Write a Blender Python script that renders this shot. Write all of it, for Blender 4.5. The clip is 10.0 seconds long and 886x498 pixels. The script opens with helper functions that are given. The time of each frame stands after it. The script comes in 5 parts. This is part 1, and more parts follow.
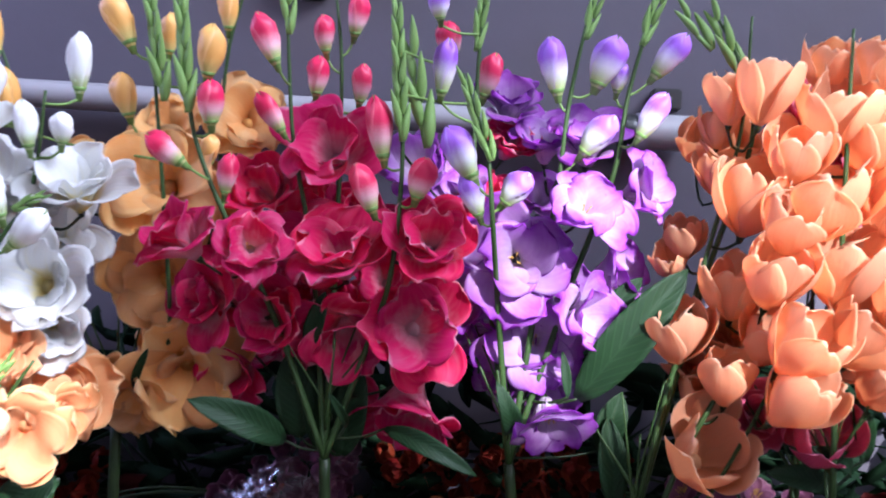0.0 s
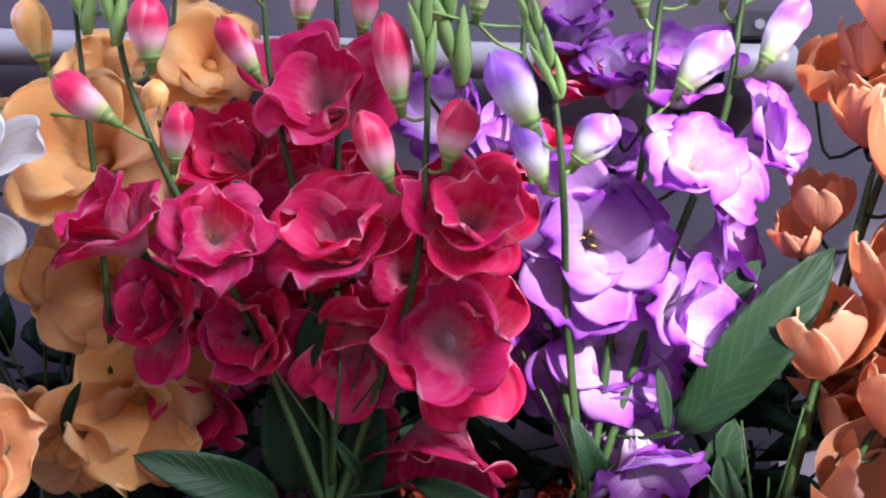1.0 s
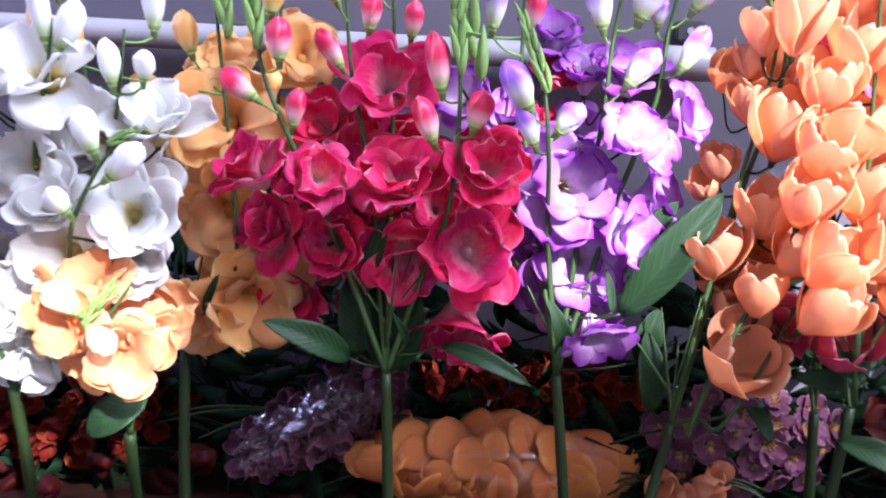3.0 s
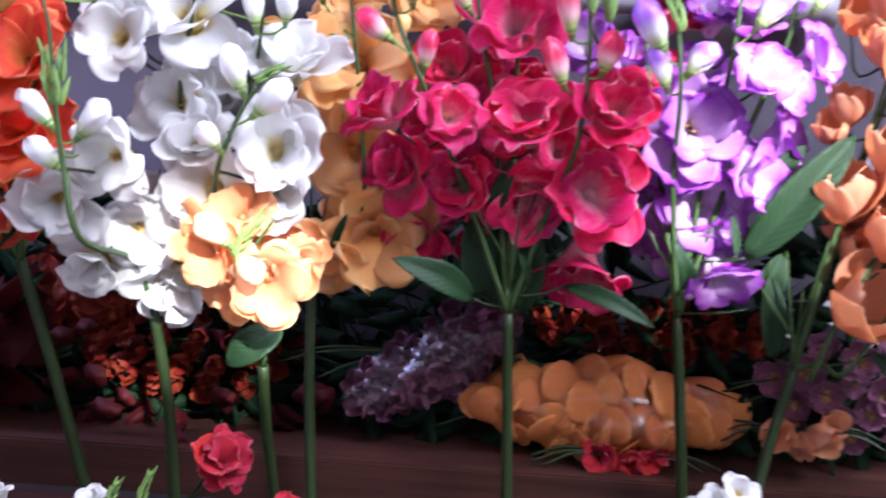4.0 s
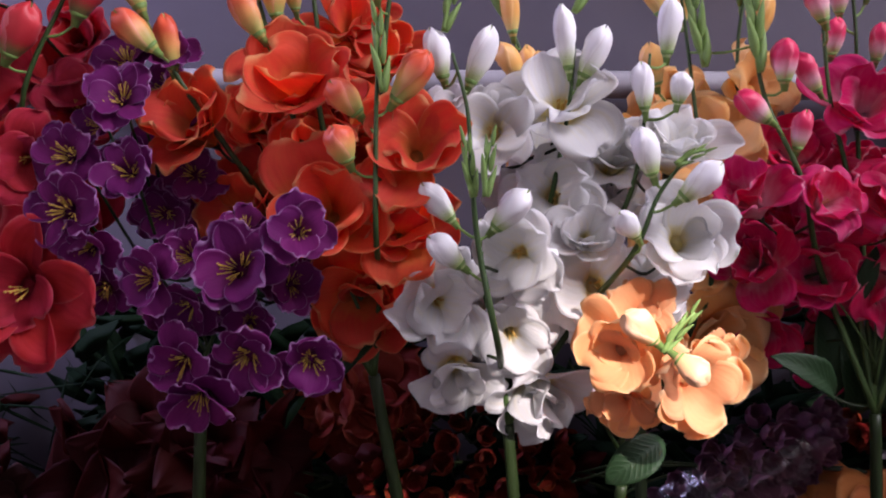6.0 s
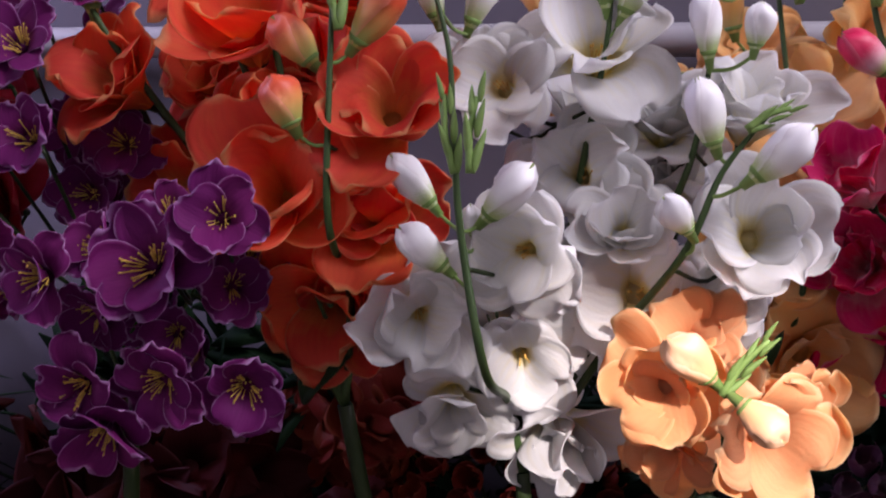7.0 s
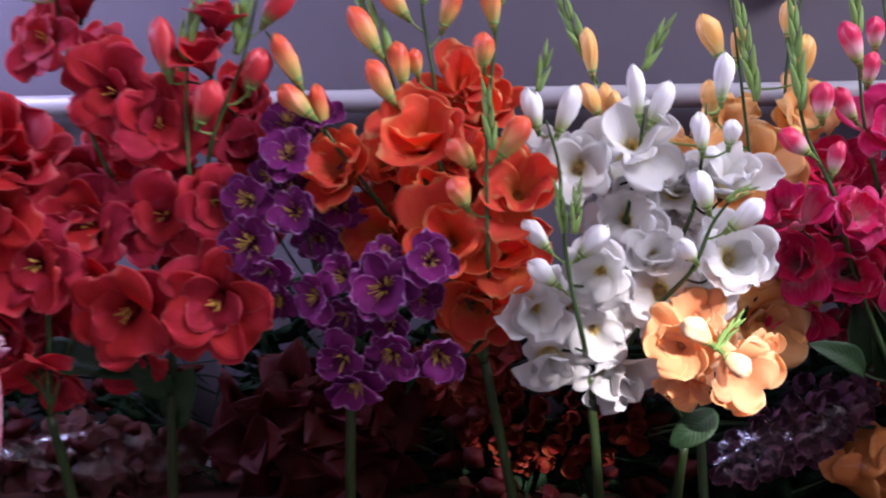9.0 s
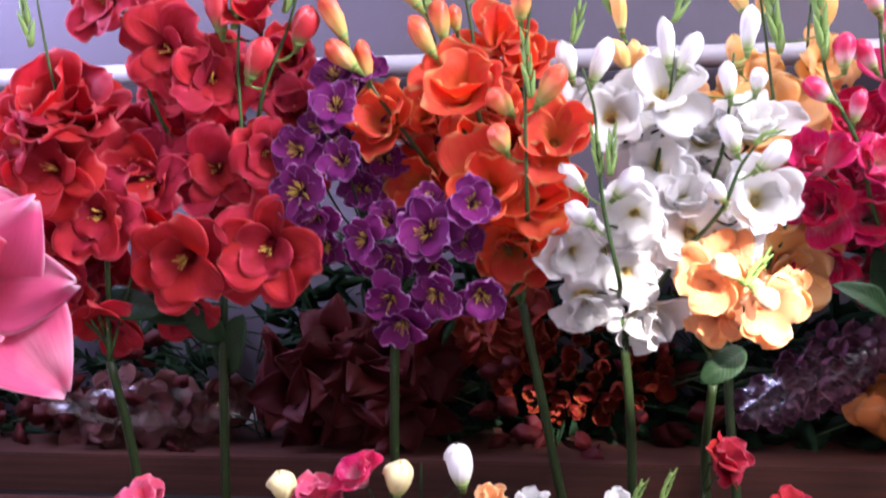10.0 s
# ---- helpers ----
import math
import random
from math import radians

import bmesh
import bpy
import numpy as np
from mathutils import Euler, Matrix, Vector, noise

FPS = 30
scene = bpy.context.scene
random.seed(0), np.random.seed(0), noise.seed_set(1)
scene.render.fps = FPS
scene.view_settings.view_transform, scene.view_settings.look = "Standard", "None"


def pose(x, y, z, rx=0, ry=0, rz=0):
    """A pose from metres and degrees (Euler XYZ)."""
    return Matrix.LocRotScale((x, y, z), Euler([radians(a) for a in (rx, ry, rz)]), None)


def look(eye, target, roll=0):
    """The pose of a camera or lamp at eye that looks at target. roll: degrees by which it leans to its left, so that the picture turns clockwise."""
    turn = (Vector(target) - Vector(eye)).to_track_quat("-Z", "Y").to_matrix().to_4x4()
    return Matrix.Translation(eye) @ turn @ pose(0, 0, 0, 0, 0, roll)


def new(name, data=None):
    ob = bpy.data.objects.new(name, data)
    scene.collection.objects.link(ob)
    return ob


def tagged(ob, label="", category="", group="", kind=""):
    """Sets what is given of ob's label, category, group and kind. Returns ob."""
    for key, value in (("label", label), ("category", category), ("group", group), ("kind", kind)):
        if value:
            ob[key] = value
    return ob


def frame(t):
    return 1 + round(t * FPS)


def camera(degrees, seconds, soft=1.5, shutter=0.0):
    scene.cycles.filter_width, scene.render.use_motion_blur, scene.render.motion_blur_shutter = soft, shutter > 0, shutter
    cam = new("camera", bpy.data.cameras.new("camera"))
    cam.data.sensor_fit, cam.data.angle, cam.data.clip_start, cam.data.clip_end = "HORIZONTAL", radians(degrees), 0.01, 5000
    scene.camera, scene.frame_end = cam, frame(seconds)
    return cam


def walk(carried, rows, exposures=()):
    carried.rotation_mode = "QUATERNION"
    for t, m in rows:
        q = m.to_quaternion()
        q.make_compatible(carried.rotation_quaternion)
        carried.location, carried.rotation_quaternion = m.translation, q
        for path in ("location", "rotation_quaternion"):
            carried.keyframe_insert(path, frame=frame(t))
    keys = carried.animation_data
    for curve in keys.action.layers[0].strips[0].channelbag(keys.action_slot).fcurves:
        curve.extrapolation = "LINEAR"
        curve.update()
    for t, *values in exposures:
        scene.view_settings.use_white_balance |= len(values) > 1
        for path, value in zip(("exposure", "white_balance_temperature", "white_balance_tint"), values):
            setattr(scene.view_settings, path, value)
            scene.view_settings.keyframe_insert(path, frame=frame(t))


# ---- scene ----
cam = camera(52.0, 10.0, soft=2.0, shutter=0.35)
PATH = [
    (0, (0.092, -0.737, 0.289), (0.012, 1.26, 0.21), 3.1),
    (0.5, (0.074, -0.607, 0.289), (0.023, 1.39, 0.196), 1.6),
    (1, (0.059, -0.528, 0.283), (-0.022, 1.466, 0.151), 1.2),
    (1.5, (0.057, -0.535, 0.282), (0.006, 1.459, 0.133), 1.7),
    (2, (0.065, -0.54, 0.282), (-0.003, 1.451, 0.108), 1.8),
    (2.2, (0.06, -0.547, 0.28), (-0.014, 1.438, 0.05), 2.4),
    (3.3, (0.008, -0.843, 0.286), (0.015, 1.145, 0.064), 2.3),
    (3.5, (0.0, -0.846, 0.287), (-0.016, 1.141, 0.06), 1.9),
    (4, (-0.03, -0.805, 0.258), (-0.17, 1.168, -0.037), 2.5),
    (4.5, (-0.112, -0.763, 0.24), (-0.4, 1.203, 0.012), 1.3),
    (5, (-0.261, -0.767, 0.212), (-0.369, 1.23, 0.193), 0.5),
    (5.5, (-0.369, -0.773, 0.206), (-0.331, 1.226, 0.142), 0.8),
    (5.7, (-0.363, -0.783, 0.217), (-0.377, 1.217, 0.178), 0.5),
    (6.8, (-0.292, -0.627, 0.229), (-0.579, 1.352, 0.22), 0.7),
    (7, (-0.29, -0.599, 0.228), (-0.618, 1.373, 0.175), 0.9),
    (7.5, (-0.294, -0.606, 0.231), (-0.588, 1.371, 0.141), 2.3),
    (8, (-0.289, -0.61, 0.234), (-0.554, 1.371, 0.175), 1.5),
    (8.5, (-0.297, -0.658, 0.24), (-0.592, 1.316, 0.106), 0.5),
    (9, (-0.354, -0.94, 0.309), (-0.621, 1.034, 0.129), -1.1),
    (9.5, (-0.371, -1.003, 0.321), (-0.684, 0.966, 0.157), -2.2),
    (10, (-0.375, -0.991, 0.269), (-0.669, 0.977, 0.075), -1.7),
]
walk(cam, [(t, look(eye, target, roll)) for t, eye, target, roll in PATH],
     [(0.0, 1.22, 5350, 13), (1.0, 1.3, 5650, 18), (2.2, 1.45, 5650, 18), (3.5, 1.85, 5350, 16), (4.5, 1.6, 5850, 20), (5.0, 1.0, 6000, 24), (5.5, 0.83, 6150, 26), (7.5, 0.56, 6350, 26), (8.5, 0.58, 6250, 26), (9.2, 1.35, 5900, 24), (10.0, 2.0, 6100, 22)])

# ---- world, sun, lamps ----
W = bpy.data.worlds.new("world")
scene.world = W
W.use_nodes = True
wn, wl = W.node_tree.nodes, W.node_tree.links
sky = wn.new("ShaderNodeTexSky")
sky.sky_type = "NISHITA"
sky.sun_disc = False
sky.sun_elevation, sky.sun_rotation = radians(26.7), radians(153)
wl.new(sky.outputs[0], wn["Background"].inputs[0])
wn["Background"].inputs[1].default_value = 0.12

SUN = Vector((0.40, -0.80, 0.45)).normalized()   # towards the sun
lamp = bpy.data.lights.new("sun", "SUN")
lamp.energy, lamp.angle, lamp.color = 4.6, radians(1.2), (1, 0.93, 0.84)
new("sun", lamp).matrix_world = look(SUN * 6, (0, 0, 0))


def window_light(name, at, to, w, h, power, colour):
    d = bpy.data.lights.new(name, "AREA")
    d.shape, d.size, d.size_y, d.energy, d.color = "RECTANGLE", w, h, power, colour
    new(name, d).matrix_world = look(at, to)


# daylight in the east window and the west window
window_light("window_light", (1.69, -1.00, 2.24), (0.1, -0.1, 0.22), 1.28, 0.96, 58, (0.98, 0.97, 1.0))
window_light("window_light", (-1.46, -0.13, 0.82), (-1.0, 0.15, 0.60), 0.30, 0.56, 6.4, (0.62, 0.60, 1.0))


# ---- materials ----
def nodes_of(name):
    m = bpy.data.materials.new(name)
    m.use_nodes = True
    return m, m.node_tree.nodes, m.node_tree.links, m.node_tree.nodes["Principled BSDF"]


def maths(n, l, op, a, b=None):
    q = n.new("ShaderNodeMath")
    q.operation = op
    q.use_clamp = False
    for i, v in enumerate((a, b)):
        if v is None:
            continue
        if isinstance(v, (int, float)):
            q.inputs[i].default_value = v
        else:
            l.new(v, q.inputs[i])
    return q.outputs[0]


def mixed(n, l, fac, a, b, how="MIX"):
    q = n.new("ShaderNodeMix")
    q.data_type, q.blend_type = "RGBA", how
    for i, v in ((0, fac), (6, a), (7, b)):
        if isinstance(v, (int, float)):
            q.inputs[i].default_value = v
        elif isinstance(v, tuple):
            q.inputs[i].default_value = (*v, 1)
        else:
            l.new(v, q.inputs[i])
    return q.outputs[2]


def ramp(n, l, fac, *stops):
    q = n.new("ShaderNodeValToRGB")
    while len(q.color_ramp.elements) < len(stops):
        q.color_ramp.elements.new(0.5)
    for e, (p, c) in zip(q.color_ramp.elements, stops):
        e.position, e.color = p, (*c, 1)
    l.new(fac, q.inputs[0])
    return q.outputs[0]


def noise_of(n, l, scale, detail=3.0, vec=None, kind="Object"):
    c = n.new("ShaderNodeTexCoord")
    q = n.new("ShaderNodeTexNoise")
    q.inputs["Scale"].default_value, q.inputs["Detail"].default_value = scale, detail
    l.new(vec or c.outputs[kind], q.inputs["Vector"])
    return q.outputs[0]


def bumped(n, l, p, height, strength, distance=0.001):
    b = n.new("ShaderNodeBump")
    b.inputs["Strength"].default_value, b.inputs["Distance"].default_value = strength, distance
    l.new(height, b.inputs["Height"])
    l.new(b.outputs[0], p.inputs["Normal"])
    return b.outputs[0]


def cloth_petal(name, throat, body, rim, rim_from=0.82, throat_to=0.35, glow=0.35, vein=0.25, patch=None):
    """Dyed fabric petal: v runs from the throat to the tip, u across."""
    m, n, l, p = nodes_of(name)
    uv = n.new("ShaderNodeTexCoord").outputs["UV"]
    s = n.new("ShaderNodeSeparateXYZ")
    l.new(uv, s.inputs[0])
    u, v = s.outputs[0], s.outputs[1]
    side = maths(n, l, "ABSOLUTE", maths(n, l, "MULTIPLY_ADD", u, 2.0))
    n[side.node.name].inputs[0].links[0].from_node.inputs[2].default_value = -1.0
    wob = noise_of(n, l, 7.0, 2.0)
    wob_s = maths(n, l, "MULTIPLY", maths(n, l, "SUBTRACT", wob, 0.5), 0.35)
    along = maths(n, l, "ADD", v, wob_s)
    col = ramp(n, l, along, (0.05, throat), (throat_to, body), (1.0, body))
    if patch:
        big = noise_of(n, l, 2.6, 2.0)
        f = n.new("ShaderNodeMapRange")
        f.inputs[1].default_value, f.inputs[2].default_value, f.inputs[3].default_value, f.inputs[4].default_value = 0.45, 0.75, 0.0, 0.8
        l.new(big, f.inputs[0])
        col = mixed(n, l, f.outputs[0], col, patch)
    # paler streaks that run out of the throat
    mp = n.new("ShaderNodeMapping")
    mp.inputs["Scale"].default_value = (9.0, 0.9, 1.0)
    l.new(uv, mp.inputs[0])
    st = n.new("ShaderNodeTexNoise")
    st.inputs["Scale"].default_value, st.inputs["Detail"].default_value = 1.6, 3.0
    l.new(mp.outputs[0], st.inputs["Vector"])
    sr = n.new("ShaderNodeMapRange")
    sr.inputs[1].default_value, sr.inputs[2].default_value, sr.inputs[3].default_value, sr.inputs[4].default_value = 0.48, 0.78, 0.0, 0.5
    l.new(st.outputs[0], sr.inputs[0])
    col = mixed(n, l, maths(n, l, "MULTIPLY", sr.outputs[0], maths(n, l, "SUBTRACT", 1.0, v)), col, throat)
    edge = maths(n, l, "MAXIMUM", maths(n, l, "MULTIPLY", maths(n, l, "POWER", side, 2.0), 0.97), v)
    r = n.new("ShaderNodeMapRange")
    r.inputs[1].default_value, r.inputs[2].default_value = rim_from, 1.0
    l.new(maths(n, l, "ADD", edge, maths(n, l, "MULTIPLY", wob_s, 0.5)), r.inputs[0])
    col = mixed(n, l, r.outputs[0], col, rim)
    # fine veins that fan out from the throat
    w = n.new("ShaderNodeTexWave")
    w.inputs["Scale"].default_value, w.inputs["Distortion"].default_value = 4.2, 5.0
    w.inputs["Detail"].default_value, w.inputs["Detail Scale"].default_value = 3.0, 2.0
    l.new(uv, w.inputs["Vector"])
    dark = mixed(n, l, maths(n, l, "MULTIPLY", w.outputs[1], vein), col, (0.80, 0.74, 0.80), "MULTIPLY")
    info = n.new("ShaderNodeObjectInfo")
    tone = n.new("ShaderNodeHueSaturation")
    l.new(dark, tone.inputs["Color"])
    l.new(maths(n, l, "MULTIPLY_ADD", info.outputs["Random"], 0.26), tone.inputs["Value"])
    tone.inputs["Value"].links[0].from_node.inputs[2].default_value = 0.86
    l.new(maths(n, l, "MULTIPLY_ADD", info.outputs["Random"], 0.016), tone.inputs["Hue"])
    tone.inputs["Hue"].links[0].from_node.inputs[2].default_value = 0.492
    l.new(tone.outputs[0], p.inputs["Base Color"])
    p.inputs["Roughness"].default_value = 0.62
    p.inputs["Specular IOR Level"].default_value = 0.2
    weave = n.new("ShaderNodeTexNoise")
    weave.inputs["Scale"].default_value = 60.0
    l.new(uv, weave.inputs["Vector"])
    hgt = maths(n, l, "ADD", maths(n, l, "ADD", maths(n, l, "MULTIPLY", w.outputs[1], 0.35), maths(n, l, "MULTIPLY", st.outputs[0], 2.0)), maths(n, l, "MULTIPLY", weave.outputs[0], 0.8))
    nrm = bumped(n, l, p, hgt, 0.17, 0.0012)
    t = n.new("ShaderNodeBsdfTranslucent")
    l.new(tone.outputs[0], t.inputs[0])
    l.new(nrm, t.inputs["Normal"])
    mx = n.new("ShaderNodeMixShader")
    mx.inputs[0].default_value = glow
    l.new(p.outputs[0], mx.inputs[1])
    l.new(t.outputs[0], mx.inputs[2])
    l.new(mx.outputs[0], n["Material Output"].inputs[0])
    return m


def bud_skin(name, base, mid, tip, mid_at=0.35):
    m, n, l, p = nodes_of(name)
    uv = n.new("ShaderNodeTexCoord").outputs["UV"]
    s = n.new("ShaderNodeSeparateXYZ")
    l.new(uv, s.inputs[0])
    wob = maths(n, l, "MULTIPLY", maths(n, l, "SUBTRACT", noise_of(n, l, 70.0), 0.5), 0.35)
    col = ramp(n, l, maths(n, l, "ADD", s.outputs[1], wob), (0.17, base), (mid_at + 0.07, mid), (mid_at + 0.33, tip), (1.0, tip))
    w = n.new("ShaderNodeTexWave")
    w.inputs["Scale"].default_value, w.inputs["Distortion"].default_value = 0.4, 6.0
    l.new(uv, w.inputs["Vector"])
    col = mixed(n, l, maths(n, l, "MULTIPLY", w.outputs[1], 0.25), col, (0.75, 0.7, 0.75), "MULTIPLY")
    # each wrapped petal pales towards its free edge; lap shade painted below its neighbour
    lap = maths(n, l, "FRACT", s.outputs[0])
    pale = mixed(n, l, 0.22, tip, (0.95, 0.9, 0.92))
    col = mixed(n, l, maths(n, l, "MULTIPLY", maths(n, l, "POWER", lap, 9.0), 0.6), col, pale)
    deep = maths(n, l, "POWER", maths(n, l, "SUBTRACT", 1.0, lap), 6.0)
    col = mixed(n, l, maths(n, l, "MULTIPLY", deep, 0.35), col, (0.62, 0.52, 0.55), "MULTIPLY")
    l.new(col, p.inputs["Base Color"])
    p.inputs["Roughness"].default_value = 0.5
    bumped(n, l, p, w.outputs[1], 0.2, 0.001)
    return m


def leaf_green(name, a, b, rough=0.45, veins=False):
    m, n, l, p = nodes_of(name)
    c1 = noise_of(n, l, 30.0, 4.0)
    c2 = noise_of(n, l, 220.0, 2.0)
    col = mixed(n, l, c1, a, b)
    col = mixed(n, l, maths(n, l, "MULTIPLY", c2, 0.3), col, (0.5, 0.5, 0.4), "MULTIPLY")
    hgt = c2
    if veins:
        # side veins that slant from the midrib
        uv = n.new("ShaderNodeTexCoord").outputs["UV"]
        s = n.new("ShaderNodeSeparateXYZ")
        l.new(uv, s.inputs[0])
        off = maths(n, l, "ABSOLUTE", maths(n, l, "SUBTRACT", s.outputs[0], 0.5))
        wave = maths(n, l, "SINE", maths(n, l, "MULTIPLY", maths(n, l, "SUBTRACT", s.outputs[1], maths(n, l, "MULTIPLY", off, 0.5)), 70.0))
        line = maths(n, l, "POWER", maths(n, l, "MULTIPLY", maths(n, l, "ADD", wave, 1.0), 0.5), 5.0)
        rib = maths(n, l, "LESS_THAN", off, 0.018)
        hgt = maths(n, l, "MAXIMUM", line, rib)
        col = mixed(n, l, maths(n, l, "MULTIPLY", hgt, 0.09), col, (0.05, 0.12, 0.04))
    l.new(col, p.inputs["Base Color"])
    p.inputs["Roughness"].default_value = rough
    p.inputs["Specular IOR Level"].default_value = 0.3 if rough < 0.7 else 0.08
    bumped(n, l, p, hgt, 0.3, 0.0008)
    return m


# stem green kept below the branch green: low shade is put into it
GREEN = leaf_green("shaded_stem_green", (0.011, 0.022, 0.006), (0.024, 0.041, 0.011))
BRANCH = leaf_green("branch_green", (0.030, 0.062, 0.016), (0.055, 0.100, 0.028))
POD = leaf_green("pod_green", (0.13, 0.25, 0.06), (0.24, 0.36, 0.10))
LEAF = leaf_green("leaf_cloth", (0.005, 0.021, 0.006), (0.014, 0.043, 0.011), 0.6, True)
# shaded copy of the leaf green: gloom behind the stems is in the colour
SHADY = leaf_green("shaded_foliage", (0.004, 0.013, 0.006), (0.010, 0.025, 0.010), 0.7)
FILAMENT = leaf_green("stamen_yellow", (0.70, 0.40, 0.06), (0.84, 0.54, 0.14), 0.6)

CRIMSON = dict(
    petal=cloth_petal("crimson_petal", (0.94, 0.66, 0.72), (0.78, 0.016, 0.165), (0.92, 0.42, 0.56), 0.955, 0.56, 0.58, 0.10, (0.88, 0.16, 0.36)),
    bud=bud_skin("crimson_bud", (0.40, 0.48, 0.16), (0.82, 0.46, 0.52), (0.66, 0.010, 0.085), 0.28))
LILAC = dict(
    petal=cloth_petal("lilac_petal", (0.93, 0.84, 0.92), (0.48, 0.14, 0.63), (0.32, 0.035, 0.48), 0.87, 0.80, 0.5, 0.10),
    bud=bud_skin("lilac_bud", (0.46, 0.56, 0.22), (0.78, 0.74, 0.82), (0.32, 0.11, 0.62), 0.34))
WHITE = dict(
    petal=cloth_petal("white_petal", (0.90, 0.78, 0.30), (0.88, 0.88, 0.875), (0.89, 0.89, 0.91), 0.85, 0.34, 0.60, 0.03),
    bud=bud_skin("white_bud", (0.44, 0.56, 0.22), (0.84, 0.86, 0.80), (0.88, 0.88, 0.90), 0.3))
PEACH = dict(
    petal=cloth_petal("peach_petal", (0.94, 0.46, 0.21), (0.95, 0.57, 0.28), (0.96, 0.72, 0.43), 0.86, 0.4, 0.56, 0.08),
    bud=bud_skin("peach_bud", (0.80, 0.50, 0.22), (0.85, 0.42, 0.20), (0.86, 0.50, 0.28), 0.4))
GOLD = dict(
    petal=cloth_petal("gold_petal", (0.90, 0.46, 0.12), (0.93, 0.58, 0.23), (0.95, 0.72, 0.40), 0.9, 0.4, 0.55, 0.10, (0.95, 0.78, 0.44)),
    bud=bud_skin("gold_bud", (0.70, 0.55, 0.18), (0.82, 0.42, 0.10), (0.84, 0.45, 0.12), 0.35))
ORANGE = dict(
    petal=cloth_petal("orange_petal", (0.94, 0.46, 0.10), (0.90, 0.14, 0.075), (0.95, 0.53, 0.25), 0.89, 0.56, 0.64, 0.12, (0.93, 0.26, 0.09)),
    bud=bud_skin("orange_bud", (0.40, 0.42, 0.10), (0.80, 0.34, 0.10), (0.72, 0.09, 0.03), 0.4))
VIOLET = dict(
    petal=cloth_petal("violet_petal", (0.09, 0.004, 0.055), (0.25, 0.022, 0.185), (0.64, 0.34, 0.66), 0.88, 0.3, 0.5, 0.2),
    bud=bud_skin("violet_bud", (0.2, 0.2, 0.1), (0.2, 0.03, 0.3), (0.3, 0.1, 0.4)))
SCARLET = dict(
    petal=cloth_petal("scarlet_petal", (0.34, 0.010, 0.026), (0.60, 0.036, 0.058), (0.74, 0.17, 0.19), 0.88, 0.3, 0.6, 0.2, (0.78, 0.06, 0.14)),
    bud=bud_skin("scarlet_bud", (0.20, 0.20, 0.06), (0.55, 0.02, 0.03), (0.60, 0.03, 0.04), 0.3))
APRICOT = dict(
    petal=cloth_petal("apricot_petal", (0.94, 0.60, 0.34), (0.94, 0.58, 0.35), (0.96, 0.72, 0.52), 0.9, 0.4, 0.64, 0.08),
    bud=bud_skin("apricot_bud", (0.50, 0.45, 0.18), (0.84, 0.40, 0.20), (0.84, 0.42, 0.24)))
ROSE = dict(
    petal=cloth_petal("rose_petal", (0.8, 0.4, 0.45), (0.72, 0.10, 0.20), (0.82, 0.30, 0.40), 0.85, 0.35),
    bud=bud_skin("rose_bud", (0.3, 0.35, 0.15), (0.75, 0.2, 0.3), (0.7, 0.1, 0.2)))
LILY = dict(
    petal=cloth_petal("lily_petal", (0.84, 0.14, 0.26), (0.86, 0.15, 0.32), (0.93, 0.66, 0.76), 0.84, 0.3, 0.5, 0.15, (0.94, 0.55, 0.68)),
    bud=bud_skin("lily_bud", (0.4, 0.4, 0.2), (0.8, 0.3, 0.4), (0.8, 0.4, 0.5)))

MAUVE = dict(
    petal=cloth_petal("mauve_petal", (0.28, 0.12, 0.18), (0.20, 0.065, 0.12), (0.32, 0.16, 0.21), 0.8, 0.35),
    bud=bud_skin("mauve_bud", (0.3, 0.3, 0.15), (0.4, 0.2, 0.4), (0.4, 0.2, 0.4)))
# dusty pink taken almost to black: the low corner's shade is in the colour
SHADED_PINK = dict(
    petal=cloth_petal("shaded_pink_petal", (0.08, 0.030, 0.028), (0.09, 0.026, 0.024), (0.11, 0.05, 0.045), 0.8, 0.35),
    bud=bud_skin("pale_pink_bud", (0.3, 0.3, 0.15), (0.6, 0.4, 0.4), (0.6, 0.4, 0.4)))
# dark red dye deepened further, painting in the shade under the flower heads
SHADED_MAROON = dict(
    petal=cloth_petal("shaded_maroon_petal", (0.03, 0.001, 0.0015), (0.055, 0.002, 0.003), (0.065, 0.005, 0.006), 0.85, 0.35),
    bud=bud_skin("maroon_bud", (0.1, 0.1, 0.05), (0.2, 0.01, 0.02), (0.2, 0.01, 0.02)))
# orange red lowered so the colour carries the shadow behind the stems
SHADED_RUST = dict(
    petal=cloth_petal("shaded_rust_petal", (0.17, 0.022, 0.010), (0.19, 0.019, 0.008), (0.22, 0.045, 0.02), 0.85, 0.35),
    bud=bud_skin("rust_bud", (0.1, 0.1, 0.05), (0.4, 0.06, 0.02), (0.4, 0.06, 0.02)))
AMBER = dict(
    petal=cloth_petal("amber_petal", (0.30, 0.08, 0.02), (0.56, 0.18, 0.05), (0.66, 0.28, 0.10), 0.90, 0.3, 0.2, 0.15),
    bud=bud_skin("amber_bud", (0.3, 0.3, 0.1), (0.7, 0.3, 0.1), (0.7, 0.3, 0.1)))
YELLOW = dict(
    petal=cloth_petal("yellow_petal", (0.8, 0.6, 0.15), (0.84, 0.66, 0.24), (0.86, 0.74, 0.4), 0.8, 0.35),
    bud=bud_skin("yellow_bud", (0.6, 0.58, 0.2), (0.88, 0.74, 0.3), (0.90, 0.78, 0.38), 0.2))


